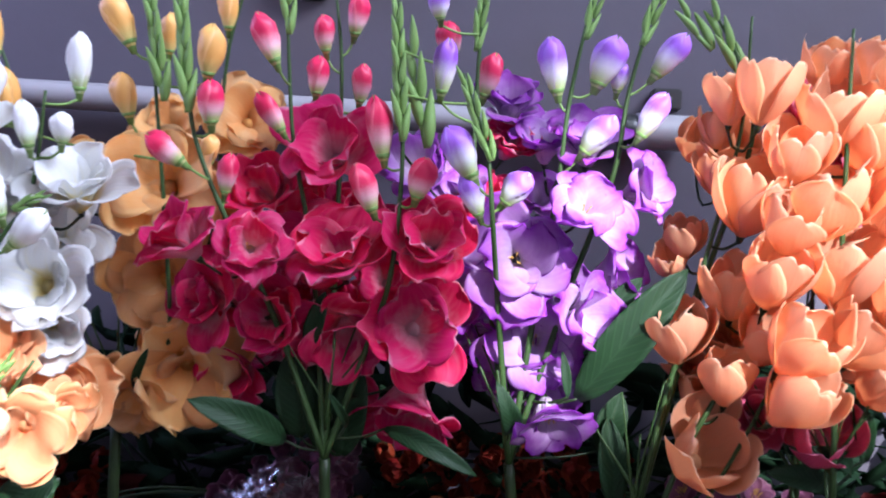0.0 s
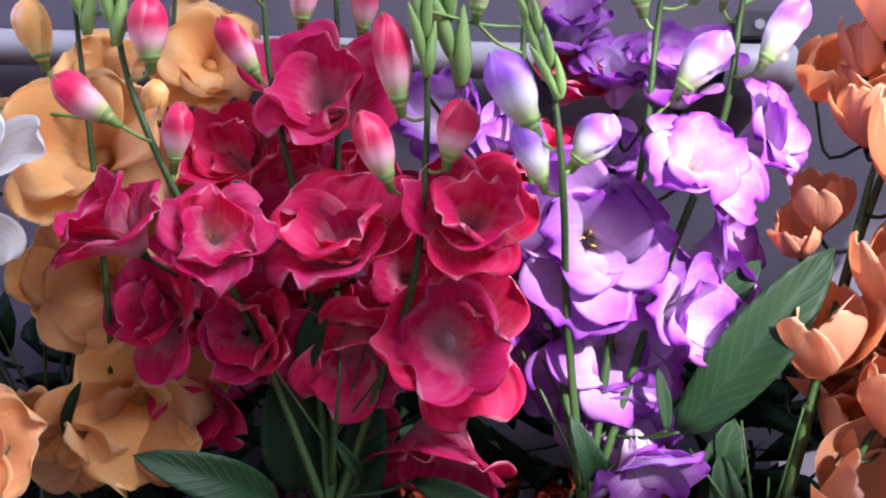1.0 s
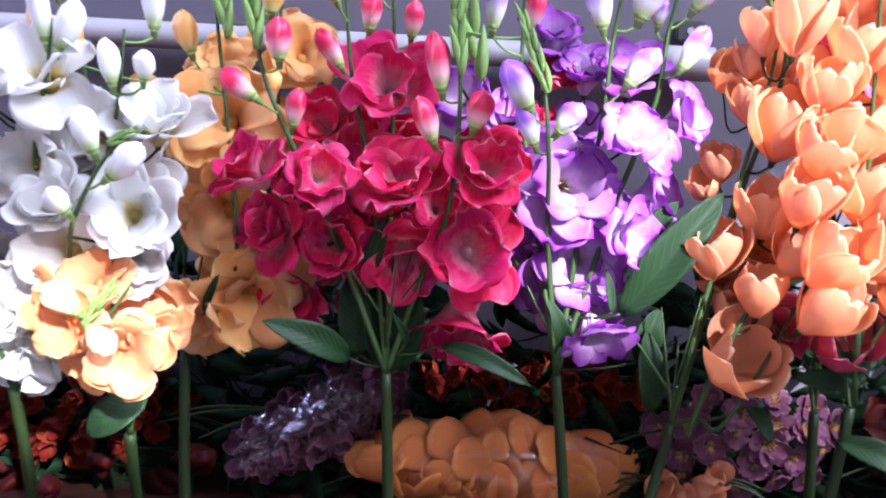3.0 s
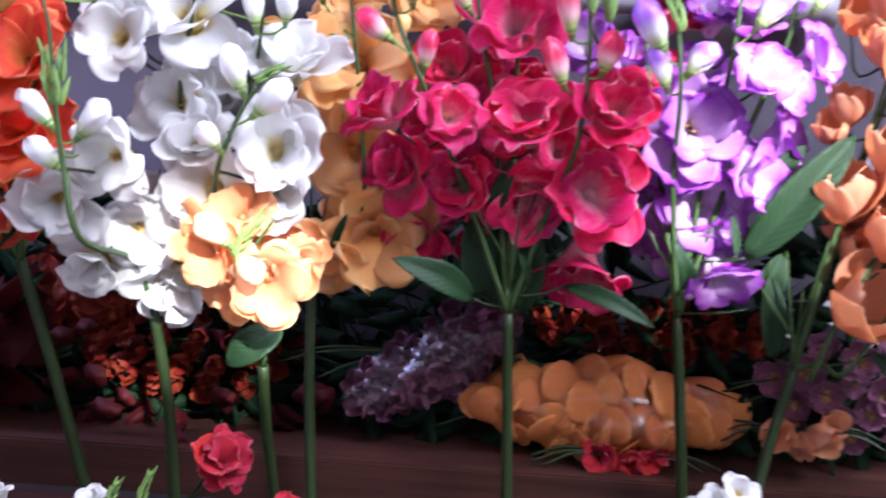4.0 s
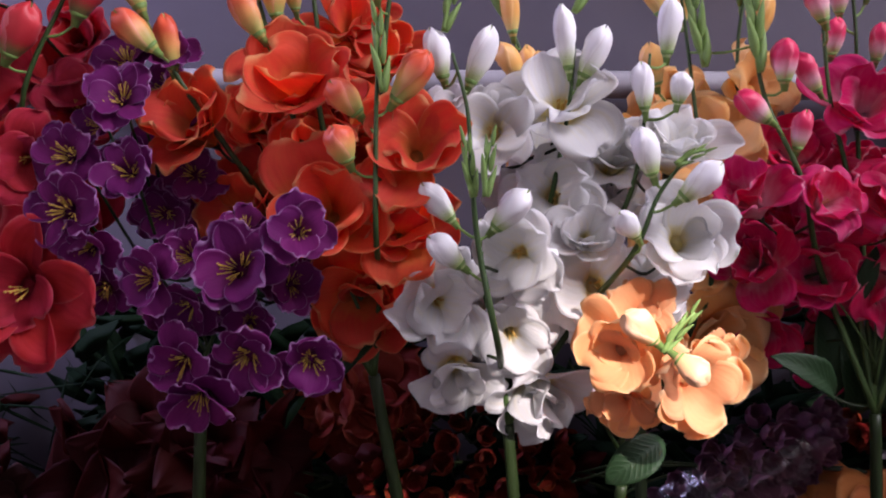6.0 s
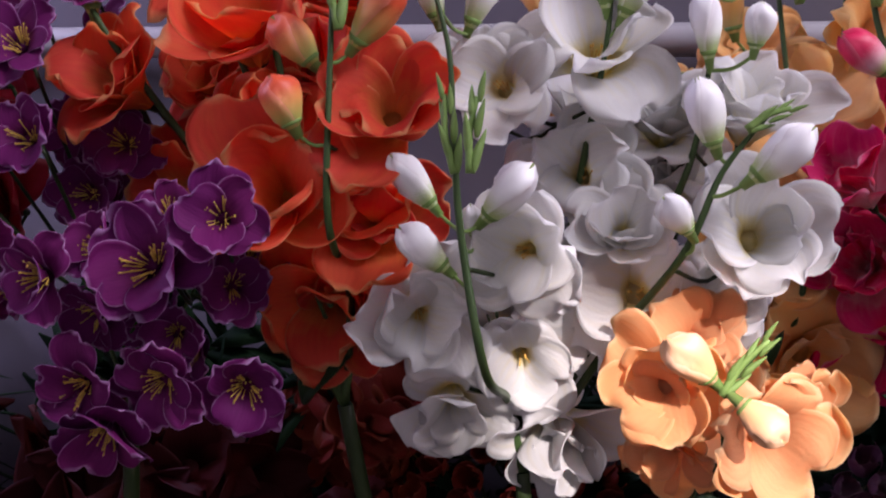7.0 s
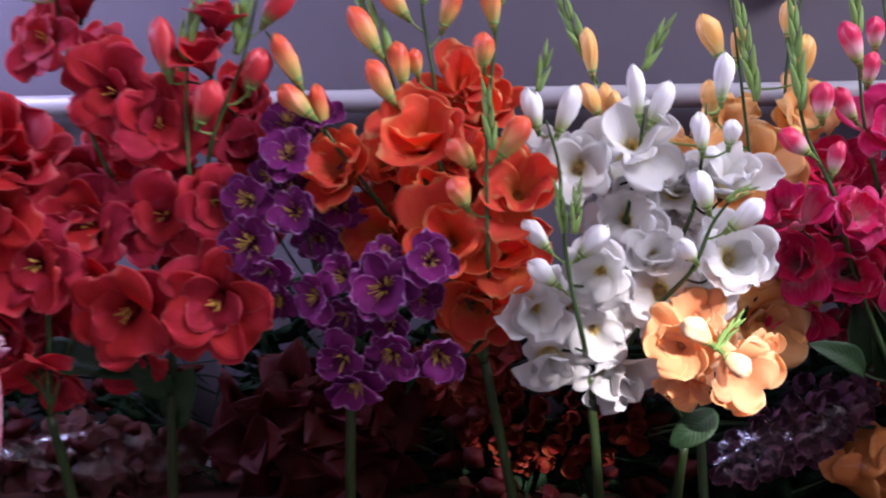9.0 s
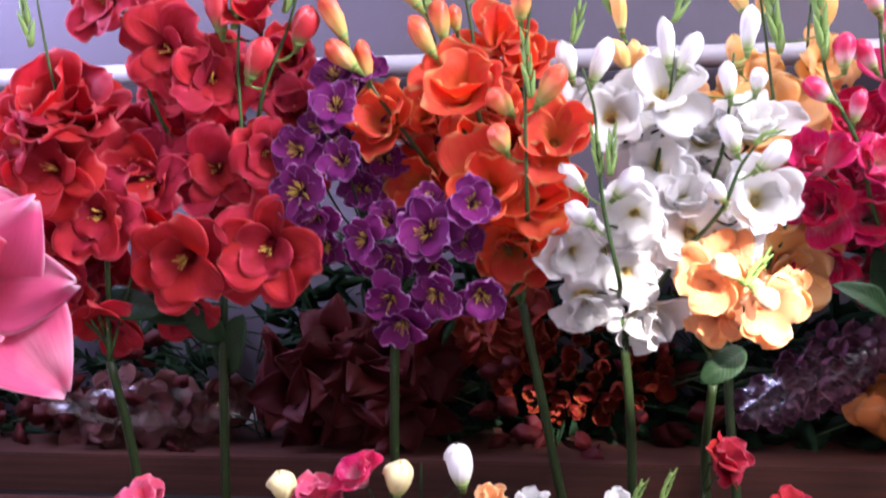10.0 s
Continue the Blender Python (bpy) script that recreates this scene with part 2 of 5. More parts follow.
def plaster_wall():
    m, n, l, p = nodes_of("painted_plaster")
    a, b = noise_of(n, l, 2.2, 4.0), noise_of(n, l, 45.0, 5.0)
    col = mixed(n, l, a, (0.068, 0.059, 0.080), (0.090, 0.079, 0.104))
    col = mixed(n, l, maths(n, l, "MULTIPLY", b, 0.25), col, (0.8, 0.76, 0.72), "MULTIPLY")
    # soft brownish damp marks
    st = n.new("ShaderNodeMapRange")
    st.inputs[1].default_value, st.inputs[2].default_value, st.inputs[4].default_value = 0.50, 0.72, 0.55
    l.new(noise_of(n, l, 4.2, 2.0), st.inputs[0])
    col = mixed(n, l, st.outputs[0], col, (0.070, 0.052, 0.052))
    l.new(col, p.inputs["Base Color"])
    p.inputs["Roughness"].default_value = 0.75
    bumped(n, l, p, b, 0.25, 0.002)
    return m


def varnished_wood(name, a, b):
    m, n, l, p = nodes_of(name)
    c = n.new("ShaderNodeTexCoord")
    mp = n.new("ShaderNodeMapping")
    mp.inputs["Scale"].default_value = (1.5, 14, 40)
    l.new(c.outputs["Object"], mp.inputs[0])
    g = noise_of(n, l, 3.0, 6.0, mp.outputs[0])
    col = ramp(n, l, g, (0.3, a), (0.7, b))
    l.new(col, p.inputs["Base Color"])
    p.inputs["Roughness"].default_value = 0.62
    p.inputs["Specular IOR Level"].default_value = 0.22
    bumped(n, l, p, g, 0.3, 0.001)
    return m


def plain(name, a, b, rough=0.5, scale=20.0, metal=0.0):
    m, n, l, p = nodes_of(name)
    g = noise_of(n, l, scale, 4.0)
    l.new(mixed(n, l, g, a, b), p.inputs["Base Color"])
    p.inputs["Roughness"].default_value = rough
    p.inputs["Metallic"].default_value = metal
    bumped(n, l, p, g, 0.15, 0.001)
    return m


def film_wrap():
    m, n, l, p = nodes_of("clear_film")
    p.inputs["Base Color"].default_value = (0.95, 0.95, 0.95, 1)
    p.inputs["Roughness"].default_value = 0.12
    p.inputs["IOR"].default_value = 1.45
    tr = n.new("ShaderNodeBsdfTransparent")
    gl = n.new("ShaderNodeBsdfGlossy")
    gl.inputs["Roughness"].default_value = 0.14
    wr = noise_of(n, l, 42.0, 3.0)
    b = n.new("ShaderNodeBump")
    b.inputs["Strength"].default_value, b.inputs["Distance"].default_value = 0.8, 0.006
    l.new(wr, b.inputs["Height"])
    l.new(b.outputs[0], gl.inputs["Normal"])
    mx = n.new("ShaderNodeMixShader")
    mx.inputs[0].default_value = 0.06
    l.new(tr.outputs[0], mx.inputs[1])
    l.new(gl.outputs[0], mx.inputs[2])
    l.new(mx.outputs[0], n["Material Output"].inputs[0])
    return m


WALL = plaster_wall()
WOOD = varnished_wood("reddish_shelf_wood", (0.024, 0.008, 0.006), (0.060, 0.020, 0.013))
PIPE = plain("white_pipe_plastic", (0.27, 0.26, 0.28), (0.33, 0.32, 0.34), 0.3, 12.0)
COVER = plain("white_cover_plastic", (0.55, 0.52, 0.5), (0.6, 0.57, 0.55), 0.35)
BLACK = plain("black_plastic", (0.012, 0.012, 0.014), (0.03, 0.03, 0.03), 0.4)
DIM = plain("room_paint", (0.58, 0.56, 0.56), (0.66, 0.64, 0.64), 0.8, 5.0)
FLOOR = plain("grey_floor", (0.30, 0.28, 0.26), (0.38, 0.36, 0.34), 0.6, 8.0)
FILM = film_wrap()


# ---- mesh helpers ----
def shaded(me, smooth=True):
    for f in me.polygons:
        f.use_smooth = smooth
    return me


def part(name, me, material, parent, label="", m=None):
    """One mesh object under a thing or a part; me: a mesh or a bmesh."""
    if isinstance(me, bmesh.types.BMesh):
        data = bpy.data.meshes.new(name)
        me.to_mesh(data)
        me.free()
        me = data
    if material and not me.materials:
        me.materials.append(material)
    ob = new(name, me)
    ob.parent = parent
    if m is not None:
        ob.matrix_basis = m
    return tagged(ob, label)


def box(bm, x0, x1, y0, y1, z0, z1, bevel=0.0):
    r = bmesh.ops.create_cube(bm, size=1.0)
    for v in r["verts"]:
        v.co = Vector(((x0 + x1) / 2 + v.co.x * (x1 - x0), (y0 + y1) / 2 + v.co.y * (y1 - y0), (z0 + z1) / 2 + v.co.z * (z1 - z0)))
    if bevel:
        e = list({e for v in r["verts"] for e in v.link_edges})
        bmesh.ops.bevel(bm, geom=e, offset=bevel, segments=2, affect="EDGES")


def smooth_line(pts, n=6):
    """Points of a smooth line through pts."""
    p = [Vector(q) for q in pts]
    if len(p) == 2:
        return [p[0].lerp(p[1], i / n) for i in range(n + 1)]
    q = [2 * p[0] - p[1], *p, 2 * p[-1] - p[-2]]
    out = []
    for i in range(1, len(q) - 2):
        a, b, c, d = q[i - 1 : i + 3]
        for k in range(n):
            t = k / n
            out.append(0.5 * (2 * b + (c - a) * t + (2 * a - 5 * b + 4 * c - d) * t * t + (3 * b - a - 3 * c + d) * t ** 3))
    out.append(p[-1])
    return out


def tube(bm, pts, r0, r1, sides=7):
    """A tapered, closed tube along pts."""
    rings, prev = [], None
    for i, p in enumerate(pts):
        d = (pts[min(i + 1, len(pts) - 1)] - pts[max(i - 1, 0)]).normalized()
        a = d.orthogonal().normalized() if prev is None else (prev - d * prev.dot(d)).normalized()
        prev, b = a, d.cross(a)
        r = r0 + (r1 - r0) * i / (len(pts) - 1)
        rings.append([bm.verts.new(p + r * (a * math.cos(k * math.tau / sides) + b * math.sin(k * math.tau / sides))) for k in range(sides)])
    for s, t in zip(rings, rings[1:]):
        for k in range(sides):
            f = bm.faces.new((s[k], s[(k + 1) % sides], t[(k + 1) % sides], t[k]))
            f.smooth = True
    bm.faces.new(rings[0][::-1])
    bm.faces.new(rings[-1])


def sheet(name, grid, thick):
    """A mesh of two skins from a grid of points, with uv across and along."""
    rows, cols = len(grid), len(grid[0])
    bm = bmesh.new()
    uvl = bm.loops.layers.uv.new("uv")
    vs = [[bm.verts.new(p) for p in row] for row in grid]
    for i in range(rows - 1):
        for j in range(cols - 1):
            f = bm.faces.new((vs[i][j], vs[i][j + 1], vs[i + 1][j + 1], vs[i + 1][j]))
            f.smooth = True
            for lp, (a, b) in zip(f.loops, ((i, j), (i, j + 1), (i + 1, j + 1), (i + 1, j))):
                lp[uvl].uv = (b / (cols - 1), a / (rows - 1))
    bmesh.ops.recalc_face_normals(bm, faces=bm.faces)
    bmesh.ops.solidify(bm, geom=bm.faces[:], thickness=thick)
    me = bpy.data.meshes.new(name)
    bm.to_mesh(me)
    bm.free()
    return shaded(me)


# length, lean of the tube, lean at the rim (degrees off the axis), end of the tube, half width, wrap, ruffle, roll of the rim, petals, point
SHAPES = {
    "w": (0.66, 27, 84, 0.18, 0.40, 0.65, 0.085, 0.030, 6, 0.0),
    "c": (0.70, 29, 50, 0.10, 0.41, 0.75, 0.058, 0.024, 6, 0.0),
    "p": (0.62, 32, 78, 0.08, 0.42, 0.55, 0.110, 0.030, 5, 0.0),
    "t": (0.90, 54, -14, 0.00, 0.36, 1.00, 0.012, 0.004, 6, 0.25),
    "v": (0.55, 34, 84, 0.15, 0.31, 0.60, 0.030, -0.030, 6, 0.0),
    "h": (0.62, 30, 84, 0.14, 0.41, 0.55, 0.085, 0.020, 5, 0.0),
    "o": (0.64, 28, 78, 0.12, 0.37, 0.75, 0.062, 0.032, 6, 0.0),
    "l": (0.74, 26, 84, 0.10, 0.32, 0.45, 0.040, 0.010, 6, 0.9),
}


def petal_mesh(kind, seed):
    """One cloth petal on a unit flower: it wraps the tube at its base and flares to a broad round rim."""
    length, a0, a1, tube_end, half, wrap, ruffle, roll, _, point = SHAPES[kind]
    rnd = random.Random(kind + str(seed))
    ph, ph2, k = rnd.uniform(0, 6.28), rnd.uniform(0, 6.28), rnd.uniform(2.0, 3.4)
    rows, cols = 14, 15
    a1 += rnd.uniform(-14, 14)
    half *= rnd.uniform(0.93, 1.08)
    skew = rnd.uniform(-0.05, 0.05)
    roll *= rnd.uniform(-0.5, 1.6)
    fold = rnd.choice((0.0, 0.0, 1.0, -1.0))
    notch = rnd.uniform(0.0, 0.05) if point < 0.1 else 0.0
    r, h, grid, last = 0.035, 0.0, [], 0.0
    for i in range(rows):
        v = 0.985 * (1 - (1 - i / (rows - 1)) ** 1.35)
        q = max(0.0, (v - tube_end) / (1 - tube_end))
        a = radians(a0 + (a1 - a0) * (v ** 1.25 if kind == "t" else q * q * (3 - 2 * q)))
        r += math.sin(a) * length * (v - last)
        h += math.cos(a) * length * (v - last)
        last = v
        e = min(1.0, v / 0.64)
        w = half * (0.20 + 0.80 * (e * e * (3 - 2 * e)) ** 0.75)
        if point > 0.5:
            w *= (1 - max(0.0, v - 0.42) / 0.58) ** 0.85
        elif v > 0.56:
            w *= (1 - ((v - 0.56) / 0.44) ** (2.6 - 1.3 * point)) ** (0.44 + 0.45 * point)
        w += 0.006
        bend = max(r, 0.13) / wrap
        row = []
        for j in range(cols):
            u = 2 * j / (cols - 1) - 1
            s = u * w
            across, inward = bend * math.sin(s / bend), bend * (1 - math.cos(s / bend)) * (1 - 0.55 * q)
            rim = max(0.0, max(v, abs(u) * min(1.0, v * 1.3)) - 0.74) / 0.26
            wave = ruffle * v ** 1.8 * (abs(u) ** 1.2 * math.sin(k * u + ph) + 0.35 * math.sin(4.4 * u + 2.0 * v + ph2))
            wave += (0.35 * ruffle + 0.018) * 2.2 * v ** 1.5 * noise.noise(Vector((u * 1.3 + seed * 7, v * 1.7, ph)))
            wave += 0.16 * ruffle * rim * math.sin(9.0 * u + ph2)
            # a soft crease down the middle, the rim rolled back, and one side folded in on some
            wave -= 0.016 * math.exp(-(u / 0.16) ** 2) * math.sin(math.pi * min(1.0, v * 1.1)) * (1 - point * 0.5)
            off = inward + wave - roll * rim ** 2 + 0.05 * max(0.0, fold * u - 0.3) ** 2 * v
            ext = (0.050 * math.sin(2.4 * u + ph2) + 0.018 * math.sin(6.0 * u + ph) + 0.004 * math.sin(13.0 * u + ph2) - notch * math.exp(-(u / 0.28) ** 2)) * v ** 4 * (1 - point)
            row.append((across + skew * v * v, -(r - off * math.cos(a) + ext * math.sin(a)), h + off * math.sin(a) + ext * math.cos(a)))
        grid.append(row)
    return sheet(kind + "_petal", grid, 0.003)


def stamen_mesh(kind, seed):
    rnd = random.Random(seed)
    bm = bmesh.new()
    n, reach, spread = {"v": (30, 0.33, 0.8), "h": (7, 0.34, 0.26), "l": (6, 0.5, 0.4)}.get(kind, (5, 0.33, 0.2))
    for i in range(n):
        a, s = rnd.uniform(0, 6.28), spread * rnd.uniform(0.35, 1.0)
        d = Vector((math.cos(a) * s, math.sin(a) * s, 1)).normalized()
        e = d * reach * rnd.uniform(0.75, 1.05)
        k = 0.55
        tube(bm, [Vector((0, 0, 0.03)), e * 0.5, e], 0.010 * k, 0.008 * k, 4)
        bmesh.ops.create_icosphere(bm, subdivisions=1, radius=0.021 * k, matrix=Matrix.Translation(e) @ Matrix.Diagonal((0.8, 0.8, 1.5, 1)))
    me = bpy.data.meshes.new("stamen")
    bm.to_mesh(me)
    bm.free()
    return shaded(me)


def throat_mesh(colour):
    """The short cup in which the petals of a flower meet."""
    bm = bmesh.new()
    uvl = bm.loops.layers.uv.new("uv")
    tube(bm, [Vector((0, 0, 0.0)), Vector((0, 0, 0.03)), Vector((0, 0, 0.075)), Vector((0, 0, 0.09))], 0.06, 0.075, 10)
    for f in bm.faces:
        f.smooth = True
        for lp in f.loops:
            lp[uvl].uv = (0.5, 0.12)
    me = bpy.data.meshes.new("throat")
    bm.to_mesh(me)
    bm.free()
    me.materials.append(colour["petal"])
    return me


STORE = {}


def stored(key, make):
    if key not in STORE:
        STORE[key] = make()
    return STORE[key]


def dyed(kind, seed, colour, what):
    """A petal or stamen mesh in one colour, shared by all flowers that use it."""
    def make():
        me = (petal_mesh if what == "petal" else stamen_mesh)(kind, seed)
        me.materials.append(colour["petal"] if what == "petal" else FILAMENT)
        return me
    return stored((kind, seed, colour["petal"].name if what == "petal" else "", what), make)


class Bunch:
    pass


def bunch(name, label, colour, split, base, radius, wires=5):
    """An artificial bunch: one stout stem that forks at split, in an Empty at its base."""
    b = Bunch()
    b.colour, b.base, b.split, b.lines, b.heads = colour, Vector(base), Vector(split), [], []
    b.rnd = random.Random(name + str(base))
    b.root = tagged(new(name), label, "artificial flowers", "row of artificial flower bunches")
    b.root.location = base
    bm = bmesh.new()
    mid = b.base.lerp(b.split, 0.55) + Vector((b.rnd.uniform(-0.004, 0.004), 0.004, 0))
    tube(bm, smooth_line([Vector((0, 0, 0)), mid - b.base, b.split - b.base], 6), radius, radius * 0.85, 9)
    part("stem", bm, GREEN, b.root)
    # thin wires that leave the fork
    for i in range(wires):
        tip = b.split + Vector((b.rnd.uniform(-0.05, 0.05), b.rnd.uniform(-0.02, 0.03), b.rnd.uniform(0.07, 0.13)))
        spike(b, b.split + Vector((0, 0, 0.05)) * b.rnd.random(), tip, r=0.0018)
    b.lines.append([b.split, b.split + Vector((0, 0, 0.03))])
    return b


def spike(b, *pts, r=0.0029):
    p = [Vector(q) for q in pts]
    if (p[0] - b.split).length > 0.03:
        # the branch rises in the depth of the bunch before it comes forward
        mid = b.split.lerp(p[0], 0.62)
        mid.y = 0.62 * b.split.y + 0.38 * p[0].y + 0.012
        p = [b.split, mid, *p]
    line = smooth_line(p, 6)
    bm = bmesh.new()
    tube(bm, [q - b.base for q in line], r, r * 0.38, 7)
    part("branch", bm, BRANCH, b.root)
    b.lines.append(line)


def anchor(b, p):
    """The point of the bunch's branches from which a stalk to p grows."""
    best = min((q for line in b.lines for q in line), key=lambda q: (q - p).length + (0.10 if q.z > p.z - 0.004 else 0))
    return best


def stalk(bm, a, c, r, sag=Vector()):
    m = a.lerp(c, 0.55) + Vector((0, 0, -0.10 * abs(c.z - a.z) - 0.002)) + sag
    tube(bm, smooth_line([a, m, c], 4), r, r * 0.9, 6)


def flower(b, at, d, yaw, pitch, kind):
    if kind == "c" and pitch > -15:
        pitch += 18
    y, p = radians(yaw + b.rnd.uniform(-5, 5)), radians(pitch + b.rnd.uniform(-4, 4))
    way = Vector((math.sin(y) * math.cos(p), -math.cos(y) * math.cos(p), math.sin(p)))
    deep = {"w": 0.34, "c": 0.36, "t": 0.40, "v": 0.20, "h": 0.26, "o": 0.32, "l": 0.2, "p": 0.26}[kind]
    size = d * {"w": 1.12, "c": 1.16, "t": 1.2, "v": 1.20, "h": 0.96, "o": 1.12, "l": 1.0, "p": 1.1}[kind]
    root = Vector(at) - way * deep * size
    b.heads.append((Vector(at), d, kind))
    m = Matrix.Translation(root - b.base) @ way.to_track_quat("Z", "Y").to_matrix().to_4x4() @ Matrix.Rotation(b.rnd.uniform(0, 6.28), 4, "Z")
    inv = m.inverted()
    bm = bmesh.new()
    tube(bm, [Vector((0, 0, -0.10 * size)), Vector((0, 0, -0.04 * size)), Vector((0, 0, 0.005 * size))], 0.028 * size, 0.058 * size, 8)
    start = anchor(b, root)
    # long stalks run deeper in the bunch
    stalk(bm, inv @ (start - b.base), Vector((0, 0, -0.09 * size)), 0.0013, inv.to_3x3() @ Vector((0, 0.35, -0.35)) * max(0.0, (root - start).length - 0.02))
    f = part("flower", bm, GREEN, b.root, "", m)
    part("throat", stored(("throat", b.colour["petal"].name), lambda: throat_mesh(b.colour)), None, f, "", Matrix.Diagonal((size * 1.1, size * 1.1, size * 1.3, 1)))
    n = SHAPES[kind][8]
    for i in range(n):
        # three petals outside, three inside that stand steeper
        inner = i % 2 if n == 6 else 0
        turn = math.tau * i / n + b.rnd.uniform(-0.12, 0.12)
        s = size * (0.93 if inner else 1.0) * b.rnd.uniform(0.94, 1.06)
        tilt = radians(b.rnd.uniform(-15, 13) * {"t": 0.4, "p": 1.7}.get(kind, 1.0) + ({"c": -15, "o": -14, "w": -9, "t": -3}.get(kind, -5) if inner else 4))
        part("petal", dyed(kind, b.rnd.randrange(6), b.colour, "petal"), None, f, "",
             Matrix.Rotation(turn, 4, "Z") @ Matrix.Rotation(tilt, 4, "X") @ Matrix.Translation((0, -0.008 * size * (1 - inner), 0.014 * size * inner)) @ Matrix.Diagonal((s, s, s * b.rnd.uniform(0.92, 1.08), 1)))
    if kind in "chop":
        # a few short petals that crowd the throat
        for i in range(3 if kind == "o" else 2 if kind == "p" else b.rnd.randrange(1, 4)):
            s = size * b.rnd.uniform(0.60, 0.80)
            part("petal", dyed(kind, b.rnd.randrange(6), b.colour, "petal"), None, f, "",
                 Matrix.Rotation(math.tau * i / 3 + b.rnd.uniform(-0.4, 0.4), 4, "Z") @ Matrix.Rotation(radians(b.rnd.uniform(-20, -8)), 4, "X") @ Matrix.Translation((0, 0, 0.02 * size)) @ Matrix.Diagonal((s, s, s, 1)))
    if kind in "wvhlo" and b.colour is not SHADED_MAROON:
        part("stamen", dyed(kind, b.rnd.randrange(2), b.colour, "stamen"), None, f, "yellow stamens", Matrix.Diagonal((size, size, size, 1)))
    return f


def fill(b, n, back=0.045):
    """The blossoms in the depth of a bunch, between and behind those at its front."""
    front = list(b.heads)
    for i in range(n):
        (p, d, k), (q, e, _) = b.rnd.sample(front, 2)
        for _ in range(6):
            if (p - q).length < 0.16:
                break
            q = b.rnd.choice(front)[0]
        at = p.lerp(q, 0.5) + Vector((b.rnd.uniform(-0.01, 0.01), back + b.rnd.uniform(0, 0.03), b.rnd.uniform(-0.012, 0.006)))
        flower(b, at, 0.5 * (d + e), b.rnd.uniform(-40, 40), b.rnd.uniform(-10, 35), k)


def bud_mesh(seed, colour):
    """A closed bud of wrapped petals on a unit length, with its sepals."""
    rnd = random.Random(seed)
    bm = bmesh.new()
    uvl = bm.loops.layers.uv.new("uv")
    rows, cols, ph, turn = 13, 27, rnd.uniform(0, 6), rnd.choice((-1, 1)) * rnd.uniform(0.9, 1.6)
    ring = []
    for i in range(rows):
        v = i / (rows - 1)
        w = 0.5 * math.sin(math.pi * (0.09 + 0.66 * v ** 1.05)) ** 0.85
        if v > 0.72:
            w *= math.sqrt(max(0.03, 1 - ((v - 0.72) / 0.28) ** 2.8))
        row = []
        for j in range(cols):
            a = math.tau * j / cols
            # three petals wrapped over one another, each with a raised free edge
            q = ((a + turn * v + ph) / math.tau * 3) % 1.0
            lap = 0.26 * min(1.0, v * 2.2) * (q ** 1.6 - 0.4) + 0.03 * noise.noise(Vector((math.cos(a) * 1.5, math.sin(a) * 1.5, v * 3 + seed)))
            top = 0.05 * max(0.0, v - 0.6) / 0.4 * math.sin(3 * a + ph)
            row.append(bm.verts.new((w * (1 + lap) * math.cos(a) + 0.05 * v * v, w * (1 + lap) * math.sin(a), v + top)))
        ring.append(row)
    for i in range(rows - 1):
        for j in range(cols):
            k = (j + 1) % cols
            f = bm.faces.new((ring[i][j], ring[i][k], ring[i + 1][k], ring[i + 1][j]))
            f.smooth = True
            for lp, (q, s) in zip(f.loops, ((i, j), (i, j + 1), (i + 1, j + 1), (i + 1, j))):
                lp[uvl].uv = (3 * s / cols + (turn * q / (rows - 1) + ph) / math.tau * 3, q / (rows - 1))
    bm.faces.new(ring[0][::-1])
    bm.faces.new(ring[-1])
    me = bpy.data.meshes.new("bud")
    bm.to_mesh(me)
    bm.free()
    me.materials.append(colour["bud"])
    return me


def bud(b, base, tip, width):
    a, c = Vector(base), Vector(tip)
    d = c - a
    m = Matrix.Translation(a - b.base) @ d.to_track_quat("Z", "Y").to_matrix().to_4x4() @ Matrix.Rotation(b.rnd.uniform(0, 6.28), 4, "Z")
    seed = b.rnd.randrange(4)
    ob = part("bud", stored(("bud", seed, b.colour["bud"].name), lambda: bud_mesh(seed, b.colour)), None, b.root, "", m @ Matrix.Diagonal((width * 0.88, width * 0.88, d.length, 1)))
    bm = bmesh.new()
    # sepals and stalk
    inv = m.inverted()
    tube(bm, [Vector((0, 0, -0.006)), Vector((0, 0, 0.001)), Vector((0, 0, 0.06 * d.length)), Vector((0, 0, 0.12 * d.length))], 0.10 * width, 0.265 * width, 10)
    stalk(bm, inv @ (anchor(b, a) - b.base), Vector((0, 0, -0.004)), 0.0011)
    part("sepal", bm, POD, b.root, "", m)
    return ob


def pod_mesh(seed):
    rnd = random.Random(seed)
    bm = bmesh.new()
    line = smooth_line([Vector((0, 0, 0)), Vector((0.10, 0, 0.4)), Vector((0.05, 0, 1.0))], 5)
    rings = []
    for i, p in enumerate(line):
        v = i / (len(line) - 1)
        r = 0.03 + 0.25 * math.sin(math.pi * min(1, v * 0.94 + 0.06)) ** 0.8 * (1 - 0.25 * v)
        rings.append([bm.verts.new(p + Vector((r * math.cos(k * math.tau / 8), r * math.sin(k * math.tau / 8), 0))) for k in range(8)])
    for s, t in zip(rings, rings[1:]):
        for k in range(8):
            bm.faces.new((s[k], s[(k + 1) % 8], t[(k + 1) % 8], t[k])).smooth = True
    bm.faces.new(rings[0][::-1])
    bm.faces.new(rings[-1])
    me = bpy.data.meshes.new("pod")
    bm.to_mesh(me)
    bm.free()
    me.materials.append(POD)
    return me


